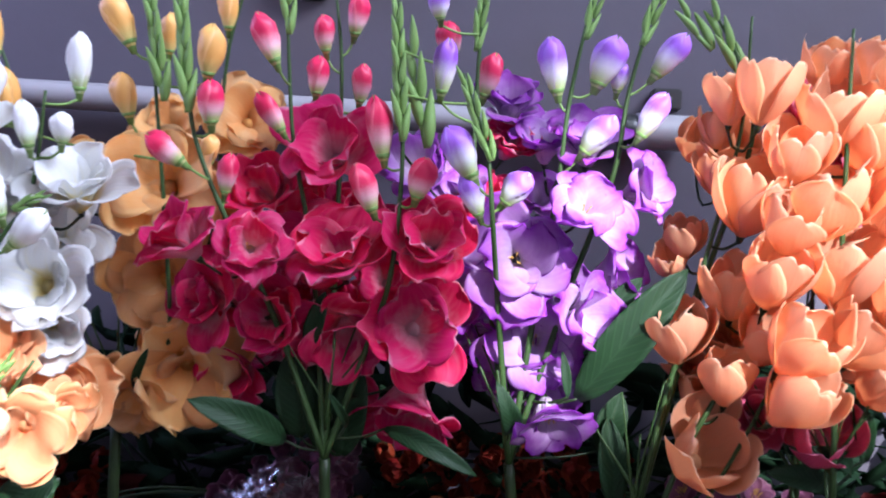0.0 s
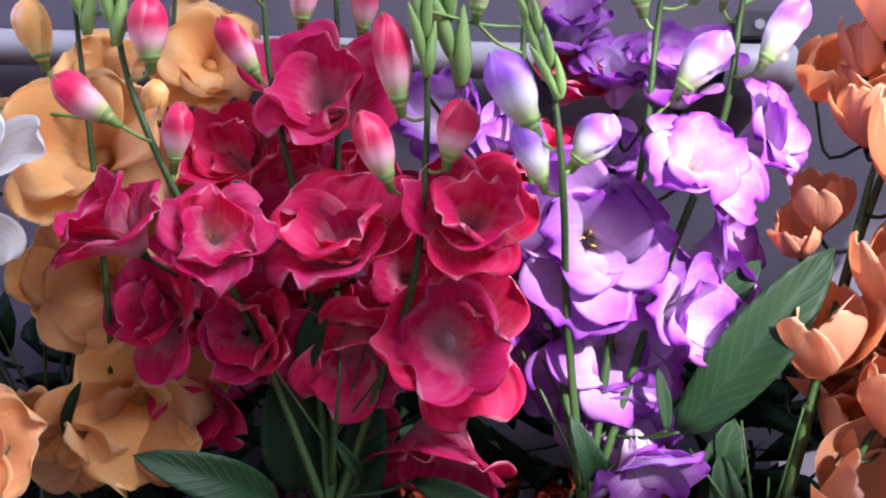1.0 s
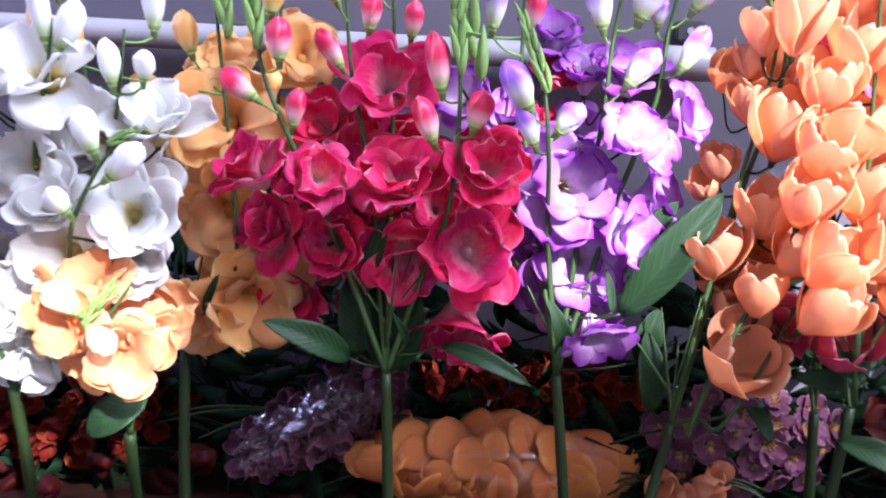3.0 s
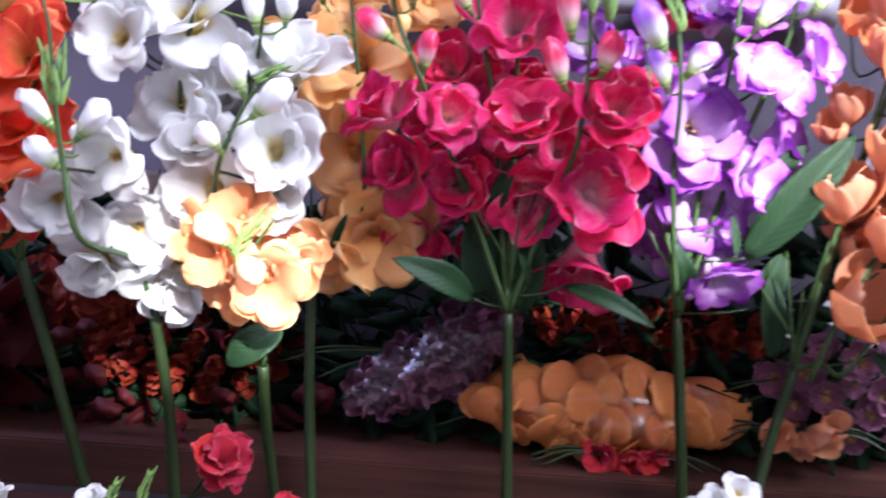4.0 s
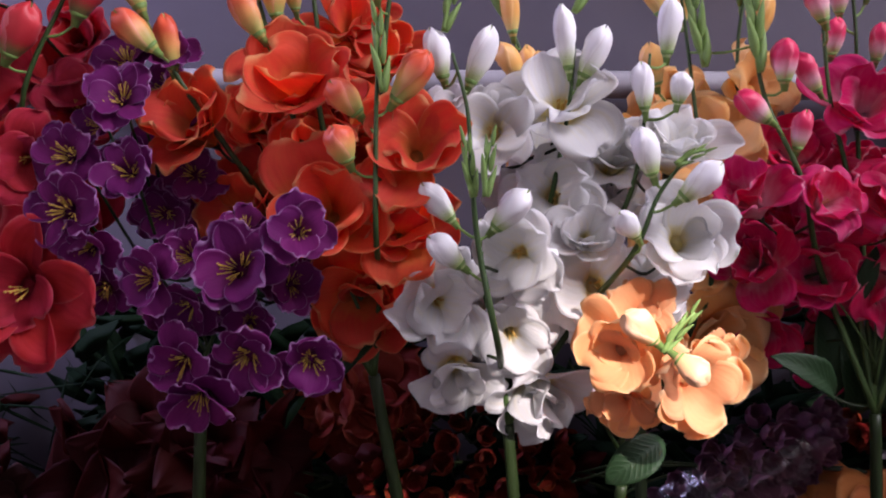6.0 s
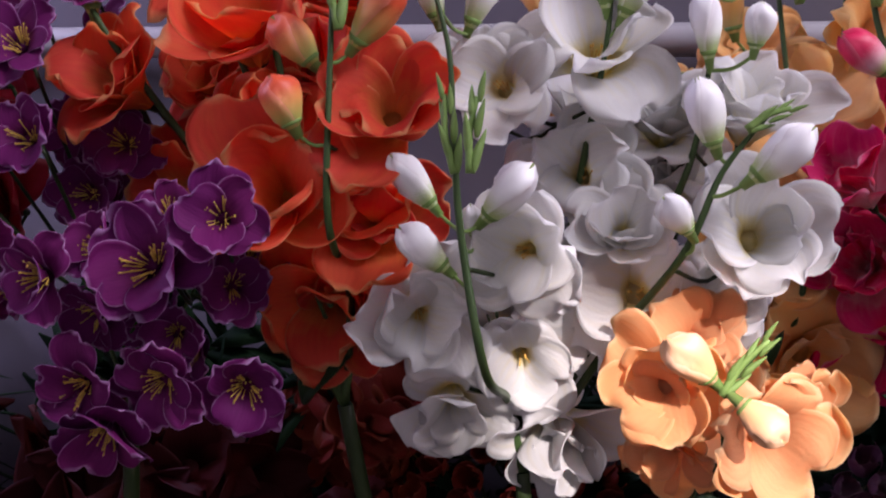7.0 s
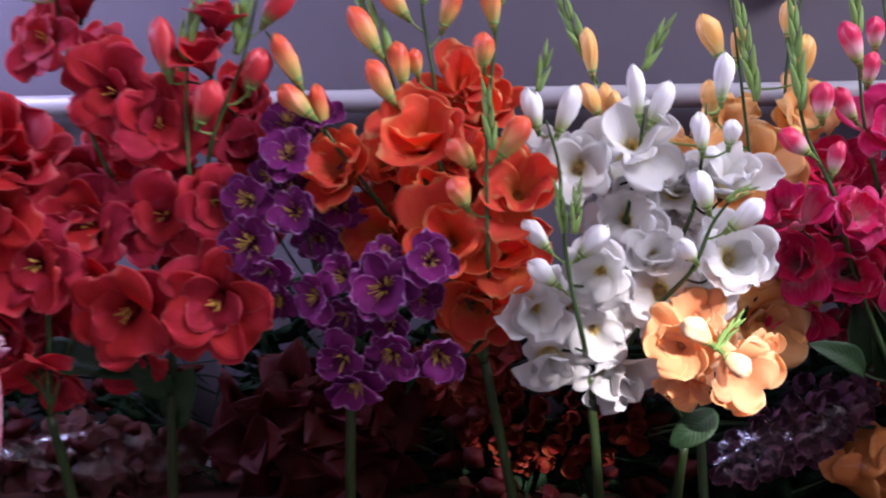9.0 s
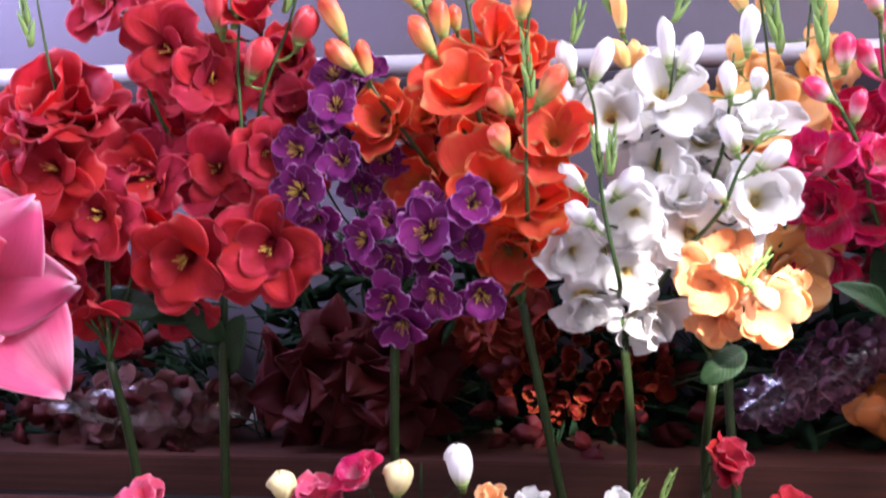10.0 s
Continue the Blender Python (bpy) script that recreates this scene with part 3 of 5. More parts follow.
def pods(b, low, high, n):
    """Small green pods that sit in turn on both sides of a spike's end."""
    a, c = Vector(low), Vector(high)
    d = (c - a).normalized()
    side = d.cross(Vector((0, 1, 0))).normalized()
    bm = bmesh.new()
    tube(bm, [q - b.base for q in smooth_line([a, a.lerp(c, 0.5) + side * 0.002, c], 4)], 0.0022, 0.0012, 6)
    part("branch", bm, POD, b.root)
    for i in range(n):
        t = i / max(1, n - 1)
        s = side if i % 2 else -side
        out = (d * 1.0 + s * (0.20 - 0.10 * t) + Vector((0, -0.16 if i % 3 else 0.14, 0))).normalized()
        size = (c - a).length / n * 2.1 * (1 - 0.32 * t)
        m = Matrix.Translation(a.lerp(c, t * 0.93) + s * 0.0015 - b.base) @ out.to_track_quat("Z", "X").to_matrix().to_4x4()
        part("pod", stored(("pod", i % 3), lambda: pod_mesh(i % 3)), None, b.root, "", m @ Matrix.Diagonal((size * 0.66, size * 0.66, size * 1.45, 1)))


def leaf(b, base, tip, width, bend):
    """A cloth leaf with a folded midrib that droops towards its tip."""
    a, c = Vector(base), Vector(tip)
    d, length = (c - a).normalized(), (c - a).length
    face = Vector((0.1, -1, 0.45))
    across = d.cross(face).normalized()
    up = across.cross(d).normalized()
    grid = []
    for i in range(12):
        v = i / 11
        w = 0.5 * width * (1.62 * (v + 0.02) ** 0.62 * max(0.0, 1.0 - v) ** 0.72 + 0.012)
        mid = a - b.base + d * length * v + up * (bend * length * math.sin(math.pi * v) * 0.6)
        row = []
        for j in range(9):
            u = j / 4 - 1
            row.append(mid + across * u * w + up * (0.34 * w * abs(u) + 0.10 * w * math.sin(11 * v + 2 * u) * abs(u)))
        grid.append(row)
    part("leaf", sheet("leaf", grid, 0.0007), LEAF, b.root)
    bm = bmesh.new()
    stalk(bm, anchor(b, a) - b.base, a - b.base, 0.0013)
    part("branch", bm, GREEN, b.root)


# ---- the room ----
def room_wall(name, pieces, material, label):
    bm = bmesh.new()
    for q in pieces:
        box(bm, *q)
    return tagged(part(name, bm, material, None), label, "wall", "", "structure")


LO, HI = -0.95, 2.9
room_wall("wall_north", [(-1.60, 1.82, 0.235, 0.36, LO, HI)], WALL, "pale lilac-grey painted wall behind the flowers")
# unseen wall added; openings cut to land sun on the right and peach flowers
room_wall("wall_south", [(-1.60, 1.82, -1.86, -1.74, LO, 0.94), (-1.60, 1.82, -1.86, -1.74, 1.43, HI), (-1.60, 0.94, -1.86, -1.74, 1.17, 1.43), (1.66, 1.82, -1.86, -1.74, 1.10, 1.43), (-1.60, 0.475, -1.86, -1.74, 0.94, 1.17), (0.69, 0.94, -1.86, -1.74, 0.94, 1.17), (0.475, 0.69, -1.86, -1.74, 0.94, 0.965), (0.94, 1.82, -1.86, -1.74, 0.94, 1.10)], DIM, "unseen pale wall added with two openings that shape the sunlight")
room_wall("wall_east", [(1.7, 1.82, -1.74, -1.65, LO, HI), (1.7, 1.82, -0.35, 0.235, LO, HI), (1.7, 1.82, -1.65, -0.35, LO, 1.75), (1.7, 1.82, -1.65, -0.35, 2.73, HI)], DIM, "pale grey side wall with a window opening")
room_wall("wall_west", [(-1.60, -1.48, -1.74, -0.32, LO, HI), (-1.60, -1.48, 0.02, 0.235, LO, HI), (-1.60, -1.48, -0.32, 0.02, LO, 0.52), (-1.60, -1.48, -0.32, 0.02, 1.12, HI)], DIM, "pale grey side wall with a window opening")
bm = bmesh.new()
box(bm, -1.60, 1.82, -1.86, 0.36, HI, HI + 0.1)
tagged(part("ceiling", bm, DIM, None), "pale grey painted ceiling", "ceiling", "", "structure")
bm = bmesh.new()
box(bm, -1.60, 1.82, -1.86, 0.36, LO - 0.1, LO)
tagged(part("floor", bm, FLOOR, None), "dull grey floor", "floor", "", "structure")

# shelf: a lower board for the stems, a riser and a raised board behind
shelf = tagged(new("display_shelf"), "dark reddish wooden display shelf with a raised back board", "shelf")
for nm, q in (("board", (-1.45, 1.2, -0.33, 0.045, -0.165, -0.14)), ("riser", (-1.45, 1.2, 0.05, 0.068, -0.138, -0.088)), ("back_board", (-1.45, 1.2, 0.07, 0.232, -0.112, -0.092)), ("front_rail", (-1.45, 1.2, -0.352, -0.334, -0.20, -0.128))):
    bm = bmesh.new()
    box(bm, *q, bevel=0.002)
    part(nm, bm, WOOD, shelf)
for x in (-1.4, -0.25, 1.1):
    bm = bmesh.new()
    box(bm, x - 0.025, x + 0.025, -0.30, -0.25, LO, -0.166, bevel=0.003)
    part("leg", bm, WOOD, shelf)

# pipe along the wall
pipe = tagged(new("wall_pipe"), "white plastic pipe along the wall with a wider end fitting", "pipe")
bm = bmesh.new()
tube(bm, smooth_line([(-1.47, 0.205, 0.403), (-0.9, 0.205, 0.398), (0.285, 0.205, 0.383)], 10), 0.0145, 0.0145, 20)
part("pipe", bm, PIPE, pipe)
bm = bmesh.new()
tube(bm, smooth_line([(0.245, 0.205, 0.3835), (0.30, 0.205, 0.383)], 4), 0.0185, 0.0185, 20)
part("fitting", bm, PIPE, pipe, "wider white end fitting")
bm = bmesh.new()
tube(bm, smooth_line([(0.228, 0.205, 0.384), (0.246, 0.205, 0.3835)], 3), 0.0165, 0.0165, 20)
part("gasket", bm, BLACK, pipe, "dark ring beside the end fitting")
for x in (-1.35, -0.55, 0.12):
    bm = bmesh.new()
    z = 0.398 - 0.0127 * (x + 0.9)
    box(bm, x - 0.006, x + 0.006, 0.186, 0.236, z - 0.02, z + 0.02, bevel=0.002)
    part("clip", bm, PIPE, pipe)

bracket = tagged(new("wall_bracket"), "small black plastic bracket fixed to the wall", "bracket")
bm = bmesh.new()
box(bm, 0.262, 0.292, 0.215, 0.234, 0.408, 0.430, bevel=0.002)
part("body", bm, BLACK, bracket)
bm = bmesh.new()
tube(bm, [Vector((0.277, 0.213, 0.419)), Vector((0.277, 0.217, 0.419))], 0.004, 0.004, 12)
part("screw", bm, PIPE, bracket)

plate = tagged(new("wall_plate"), "small round white wall plate with a dark rim", "wall plate")
bm = bmesh.new()
tube(bm, [Vector((-0.103, 0.236, 0.548)), Vector((-0.103, 0.222, 0.548)), Vector((-0.103, 0.218, 0.548))], 0.041, 0.039, 36)
part("rim", bm, BLACK, plate)
bm = bmesh.new()
tube(bm, [Vector((-0.103, 0.219, 0.548)), Vector((-0.103, 0.214, 0.548)), Vector((-0.103, 0.211, 0.548))], 0.037, 0.034, 36)
part("cover", bm, COVER, plate, "smooth white cover")

# ---- bunches ----
# crimson bunch
b = bunch("crimson_flower_bunch", "crimson fabric flowers with pale rims and dark green leaves", CRIMSON, (-0.026, 0, 0.082), (-0.016, 0, -0.14), 0.0055)
spike(b, (-0.101, -0.045, 0.27), (-0.131, -0.045, 0.338), (-0.14, -0.045, 0.398), (-0.147, -0.045, 0.466))
spike(b, (0.024, -0.035, 0.237), (0.029, -0.035, 0.321), (0.024, -0.035, 0.39), (0.019, -0.035, 0.459))
spike(b, (-0.049, 0, 0.273), (-0.064, 0, 0.341), (-0.071, 0, 0.409), (-0.077, 0, 0.482))
spike(b, (-0.03, 0.03, 0.321), (-0.033, 0.03, 0.416), (-0.044, 0.03, 0.491))
pods(b, (-0.136, -0.05, 0.355), (-0.146, -0.05, 0.457), 9)
pods(b, (0.028, -0.04, 0.342), (0.019, -0.04, 0.443), 10)
pods(b, (-0.072, 0, 0.427), (-0.077, 0, 0.477), 5)
pods(b, (0.045, -0.01, 0.34), (0.029, -0.01, 0.417), 5)
flower(b, (-0.035, 0, 0.336), 0.071, -10, 10, "c")
flower(b, (-0.09, 0.02, 0.301), 0.06, -25, 20, "c")
flower(b, (-0.083, -0.05, 0.257), 0.053, 15, 15, "w")
flower(b, (-0.144, -0.04, 0.261), 0.058, -55, 25, "c")
flower(b, (-0.019, -0.03, 0.257), 0.074, -10, 25, "c")
flower(b, (0.055, -0.035, 0.267), 0.064, 12, 5, "c")
flower(b, (0.042, -0.01, 0.197), 0.074, 8, -5, "c")
flower(b, (-0.017, 0, 0.186), 0.064, 0, -20, "c")
flower(b, (-0.072, 0, 0.198), 0.064, -12, -10, "c")
flower(b, (-0.128, -0.01, 0.208), 0.058, -30, -5, "c")
flower(b, (0.036, 0.035, 0.120), 0.080, -15, -52, "c")
flower(b, (-0.113, 0.03, 0.145), 0.056, -20, -30, "c")
flower(b, (-0.019, 0.05, 0.284), 0.055, 10, 0, "c")
flower(b, (-0.056, 0.05, 0.298), 0.051, -10, 0, "c")
flower(b, (0.114, 0.06, 0.354), 0.047, 20, 20, "c")
flower(b, (-0.058, 0.03, 0.237), 0.053, 0, 0, "c")
flower(b, (0.012, 0.04, 0.228), 0.054, 0, 0, "c")
bud(b, (-0.117, -0.05, 0.346), (-0.119, -0.056, 0.379), 0.023)
bud(b, (-0.132, -0.065, 0.315), (-0.159, -0.071, 0.334), 0.021)
bud(b, (-0.106, -0.045, 0.294), (-0.101, -0.051, 0.325), 0.018)
bud(b, (-0.073, 0, 0.347), (-0.092, -0.006, 0.378), 0.019)
bud(b, (-0.076, -0.02, 0.399), (-0.092, -0.026, 0.437), 0.022)
bud(b, (-0.046, 0.03, 0.418), (-0.05, 0.024, 0.448), 0.019)
bud(b, (-0.023, 0.03, 0.433), (-0.018, 0.024, 0.467), 0.02)
bud(b, (-0.053, 0.03, 0.382), (-0.051, 0.024, 0.414), 0.021)
bud(b, (-0.016, 0.03, 0.377), (-0.012, 0.024, 0.409), 0.019)
bud(b, (0.014, -0.03, 0.327), (0.006, -0.036, 0.375), 0.023)
bud(b, (0.009, -0.04, 0.286), (-0.005, -0.046, 0.322), 0.022)
bud(b, (0.041, -0.04, 0.298), (0.049, -0.046, 0.329), 0.024)
bud(b, (0.088, 0.05, 0.389), (0.098, 0.044, 0.426), 0.022)
bud(b, (0.059, 0.05, 0.422), (0.055, 0.044, 0.452), 0.024)
leaf(b, (-0.060, 0.0, 0.095), (-0.127, -0.05, 0.135), 0.040, 0.25)
leaf(b, (-0.044, 0, 0.172), (-0.03, -0.01, 0.221), 0.024, 0.1)
leaf(b, (-0.052, 0.025, 0.092), (-0.064, 0.02, 0.165), 0.046, 0.1)
leaf(b, (0.023, 0, 0.11), (0.1, -0.03, 0.084), 0.025, 0.3)
leaf(b, (-0.009, 0, 0.111), (-0.021, -0.03, 0.143), 0.012, 0.2)
leaf(b, (-0.030, 0.03, 0.078), (-0.040, 0.025, 0.170), 0.048, 0.1)
leaf(b, (-0.016, 0.025, 0.079), (-0.004, 0.02, 0.160), 0.048, 0.1)
fill(b, 12)
# lilac bunch
b = bunch("lilac_flower_bunch", "lilac fabric flowers with white throats on green stems", LILAC, (0.126, 0.01, 0.085), (0.149, 0.01, -0.14), 0.0055)
spike(b, (0.101, -0.06, 0.282), (0.093, -0.06, 0.34), (0.073, -0.06, 0.393))
spike(b, (0.152, 0, 0.311), (0.158, 0, 0.388), (0.172, 0, 0.465), (0.186, 0, 0.493))
spike(b, (0.196, 0, 0.327), (0.204, 0, 0.391), (0.219, 0, 0.459), (0.228, 0, 0.495))
spike(b, (0.084, 0.03, 0.327), (0.083, 0.03, 0.44), (0.087, 0.03, 0.487))
pods(b, (0.097, -0.065, 0.329), (0.074, -0.065, 0.388), 8)
pods(b, (0.167, 0, 0.434), (0.182, 0, 0.488), 7)
pods(b, (0.212, 0, 0.431), (0.231, 0, 0.486), 7)
pods(b, (0.08, 0.03, 0.426), (0.086, 0.03, 0.487), 7)
flower(b, (0.121, -0.005, 0.255), 0.087, -5, 6, "o")
flower(b, (0.141, 0.02, 0.188), 0.078, -5, 5, "o")
flower(b, (0.173, -0.04, 0.301), 0.058, 10, 35, "o")
flower(b, (0.223, 0, 0.319), 0.057, 50, 20, "o")
flower(b, (0.183, 0, 0.213), 0.05, 35, -10, "c")
flower(b, (0.211, 0.04, 0.248), 0.059, 50, 0, "c")
flower(b, (0.157, 0, 0.122), 0.064, 15, -48, "o")
flower(b, (0.074, 0.04, 0.226), 0.065, -30, -5, "c")
flower(b, (0.143, 0.05, 0.357), 0.055, -5, 40, "c")
flower(b, (0.177, 0.02, 0.357), 0.059, 5, 40, "c")
flower(b, (0.034, 0.06, 0.33), 0.062, -20, 10, "c")
flower(b, (0.073, 0.05, 0.312), 0.047, 0, 20, "c")
flower(b, (0.097, 0.05, 0.185), 0.048, -30, -20, "c")
flower(b, (0.112, 0.06, 0.39), 0.053, 0, 40, "c")
flower(b, (0.152, 0.03, 0.144), 0.05, 0, -35, "c")
flower(b, (0.156, 0.04, 0.229), 0.054, 0, 0, "c")
flower(b, (0.141, 0.06, 0.307), 0.044, 0, 20, "c")
bud(b, (0.148, 0, 0.388), (0.139, -0.006, 0.432), 0.025)
bud(b, (0.178, 0, 0.396), (0.192, -0.006, 0.435), 0.03)
bud(b, (0.196, 0.01, 0.394), (0.198, 0.004, 0.418), 0.017)
bud(b, (0.223, 0, 0.406), (0.246, -0.006, 0.439), 0.023)
bud(b, (0.211, -0.02, 0.355), (0.23, -0.026, 0.389), 0.021)
bud(b, (0.169, -0.01, 0.341), (0.191, -0.016, 0.372), 0.025)
bud(b, (0.054, 0, 0.383), (0.059, -0.006, 0.427), 0.021)
bud(b, (0.085, -0.058, 0.315), (0.064, -0.062, 0.352), 0.026)
bud(b, (0.091, -0.05, 0.287), (0.078, -0.056, 0.319), 0.02)
bud(b, (0.108, -0.05, 0.298), (0.125, -0.056, 0.322), 0.024)
bud(b, (0.05, 0.01, 0.446), (0.047, 0.004, 0.468), 0.019)
leaf(b, (0.178, 0, 0.144), (0.258, -0.01, 0.255), 0.055, 0.12)
leaf(b, (0.194, 0.03, 0.203), (0.23, 0.03, 0.244), 0.028, 0.1)
leaf(b, (0.124, 0, 0.112), (0.111, -0.03, 0.16), 0.025, 0.45)
leaf(b, (0.17, -0.005, 0.146), (0.164, 0, 0.182), 0.012, 0.1)
leaf(b, (0.203, 0.03, 0.095), (0.218, 0.03, 0.146), 0.039, 0.1)
fill(b, 10)
# white bunch
b = bunch("white_flower_bunch", "white fabric flowers with yellow throats on green stems", WHITE, (-0.33, -0.06, 0.082), (-0.322, -0.03, -0.14), 0.0055)
spike(b, (-0.339, -0.175, 0.158), (-0.351, -0.175, 0.217), (-0.356, -0.175, 0.263), (-0.359, -0.175, 0.309), (-0.369, -0.175, 0.346))
spike(b, (-0.247, -0.14, 0.215), (-0.229, -0.14, 0.256), (-0.208, -0.14, 0.284))
spike(b, (-0.295, -0.09, 0.275), (-0.286, -0.09, 0.325), (-0.282, -0.09, 0.368))
spike(b, (-0.244, -0.09, 0.251), (-0.232, -0.09, 0.304), (-0.227, -0.09, 0.362))
pods(b, (-0.355, -0.18, 0.252), (-0.36, -0.18, 0.289), 6)
pods(b, (-0.347, -0.185, 0.252), (-0.344, -0.185, 0.287), 5)
pods(b, (-0.219, -0.145, 0.276), (-0.199, -0.145, 0.286), 5)
flower(b, (-0.327, -0.15, 0.214), 0.057, -15, -5, "w")
flower(b, (-0.267, -0.1, 0.194), 0.074, 0, 8, "w")
flower(b, (-0.209, -0.125, 0.228), 0.058, 0, 3, "c")
flower(b, (-0.378, -0.13, 0.18), 0.062, 18, -10, "w")
flower(b, (-0.327, -0.1, 0.153), 0.057, 10, -15, "w")
flower(b, (-0.369, -0.09, 0.121), 0.052, 0, -32, "c")
flower(b, (-0.308, -0.07, 0.103), 0.064, 10, -45, "c")
flower(b, (-0.343, -0.1, 0.307), 0.056, -12, 10, "w")
flower(b, (-0.291, -0.09, 0.331), 0.071, 0, 35, "w")
flower(b, (-0.296, -0.09, 0.259), 0.063, 0, 12, "w")
flower(b, (-0.251, -0.07, 0.291), 0.053, 0, 20, "c")
flower(b, (-0.206, -0.08, 0.297), 0.061, 10, 32, "c")
flower(b, (-0.22, -0.08, 0.191), 0.052, 22, -10, "c")
flower(b, (-0.276, -0.11, 0.23), 0.049, 0, 10, "c")
flower(b, (-0.374, -0.06, 0.324), 0.037, -20, 10, "c")
flower(b, (-0.3, -0.05, 0.168), 0.052, 0, -10, "c")
bud(b, (-0.369, -0.155, 0.237), (-0.389, -0.161, 0.262), 0.019)
bud(b, (-0.342, -0.165, 0.231), (-0.319, -0.171, 0.256), 0.021)
bud(b, (-0.362, -0.155, 0.206), (-0.385, -0.160, 0.226), 0.020)
bud(b, (-0.232, -0.135, 0.268), (-0.243, -0.141, 0.3), 0.021)
bud(b, (-0.217, -0.15, 0.252), (-0.191, -0.156, 0.275), 0.022)
bud(b, (-0.245, -0.15, 0.226), (-0.257, -0.156, 0.243), 0.018)
bud(b, (-0.232, -0.1, 0.318), (-0.236, -0.106, 0.352), 0.018)
bud(b, (-0.209, -0.1, 0.323), (-0.206, -0.106, 0.345), 0.018)
bud(b, (-0.349, -0.15, 0.222), (-0.35, -0.156, 0.238), 0.011)
bud(b, (-0.378, -0.1, 0.341), (-0.387, -0.106, 0.378), 0.021)
bud(b, (-0.36, -0.1, 0.337), (-0.343, -0.106, 0.378), 0.021)
bud(b, (-0.286, -0.09, 0.348), (-0.292, -0.096, 0.396), 0.018)
bud(b, (-0.277, -0.09, 0.343), (-0.26, -0.096, 0.38), 0.022)
bud(b, (-0.211, -0.07, 0.363), (-0.209, -0.076, 0.406), 0.02)
pods(b, (-0.378, -0.11, 0.375), (-0.369, -0.11, 0.407), 4)
pods(b, (-0.283, -0.09, 0.393), (-0.263, -0.09, 0.431), 5)
fill(b, 10)
# peach bunch leaning forward
b = bunch("peach_flower_bunch", "soft peach ruffled fabric flowers leaning forward on a short stem", PEACH, (-0.239, -0.04, 0.031), (-0.238, 0.018, -0.14), 0.0055)
spike(b, (-0.225, -0.135, 0.112), (-0.224, -0.135, 0.144), (-0.206, -0.135, 0.174))
flower(b, (-0.257, -0.140, 0.149), 0.053, -22, 0, "p")
flower(b, (-0.207, -0.145, 0.128), 0.056, 15, -12, "p")
flower(b, (-0.239, -0.115, 0.175), 0.045, 0, 35, "p")
flower(b, (-0.248, -0.110, 0.108), 0.043, -20, -30, "p")
flower(b, (-0.184, -0.130, 0.143), 0.035, 45, 0, "p")
bud(b, (-0.234, -0.160, 0.157), (-0.255, -0.166, 0.177), 0.023)
bud(b, (-0.223, -0.170, 0.149), (-0.204, -0.176, 0.134), 0.021)
pods(b, (-0.230, -0.160, 0.150), (-0.209, -0.160, 0.177), 6)
flower(b, (-0.228, -0.042, 0.128), 0.069, 0, 10, "p")
leaf(b, (-0.214, -0.075, 0.074), (-0.258, -0.085, 0.043), 0.044, 0.3)
fill(b, 1, 0.03)
# golden bunch behind
b = bunch("golden_flower_bunch", "golden orange fabric flowers behind white and crimson bunches", GOLD, (-0.213, 0.03, 0.091), (-0.204, 0.014, -0.14), 0.0055)
spike(b, (-0.16, 0, 0.192), (-0.18, 0, 0.381), (-0.192, 0, 0.468))
spike(b, (-0.135, 0.03, 0.268), (-0.131, 0.03, 0.402), (-0.115, 0.03, 0.479))
pods(b, (-0.169, -0.01, 0.367), (-0.185, -0.01, 0.456), 8)
flower(b, (-0.173, 0, 0.303), 0.081, -5, 20, "p")
flower(b, (-0.112, 0.04, 0.359), 0.061, 20, 10, "p")
flower(b, (-0.175, 0.02, 0.218), 0.081, 0, -5, "p")
flower(b, (-0.15, 0.02, 0.144), 0.084, 15, -15, "p")
flower(b, (-0.198, 0.02, 0.122), 0.063, -20, -20, "p")
flower(b, (-0.184, 0.05, 0.351), 0.054, 0, 20, "p")
flower(b, (-0.146, 0.05, 0.282), 0.064, 0, 0, "p")
bud(b, (-0.201, 0, 0.411), (-0.219, -0.006, 0.452), 0.025)
bud(b, (-0.131, -0.02, 0.386), (-0.125, -0.026, 0.426), 0.025)
bud(b, (-0.204, 0.01, 0.354), (-0.212, 0.004, 0.389), 0.023)
bud(b, (-0.18, 0.03, 0.411), (-0.178, 0.024, 0.444), 0.018)
bud(b, (-0.13, 0.03, 0.433), (-0.13, 0.024, 0.467), 0.019)
bud(b, (-0.304, 0, 0.346), (-0.304, -0.006, 0.381), 0.017)
bud(b, (-0.133, 0, 0.318), (-0.13, -0.006, 0.342), 0.017)
spike(b, (-0.295, 0.03, 0.242), (-0.306, 0.03, 0.343), (-0.323, 0.03, 0.402), (-0.364, 0.03, 0.491))
pods(b, (-0.326, 0.02, 0.405), (-0.361, 0.02, 0.486), 7)
bud(b, (-0.325, 0.02, 0.4), (-0.331, 0.014, 0.446), 0.02)
bud(b, (-0.319, 0, 0.358), (-0.337, -0.006, 0.388), 0.022)
bud(b, (-0.307, 0.02, 0.348), (-0.313, 0.014, 0.39), 0.02)
flower(b, (-0.298, 0.03, 0.289), 0.056, 0, 0, "p")
flower(b, (-0.243, 0.03, 0.309), 0.05, 0, 20, "p")
leaf(b, (-0.188, 0, 0.132), (-0.173, -0.01, 0.166), 0.012, 0.1)
fill(b, 5)
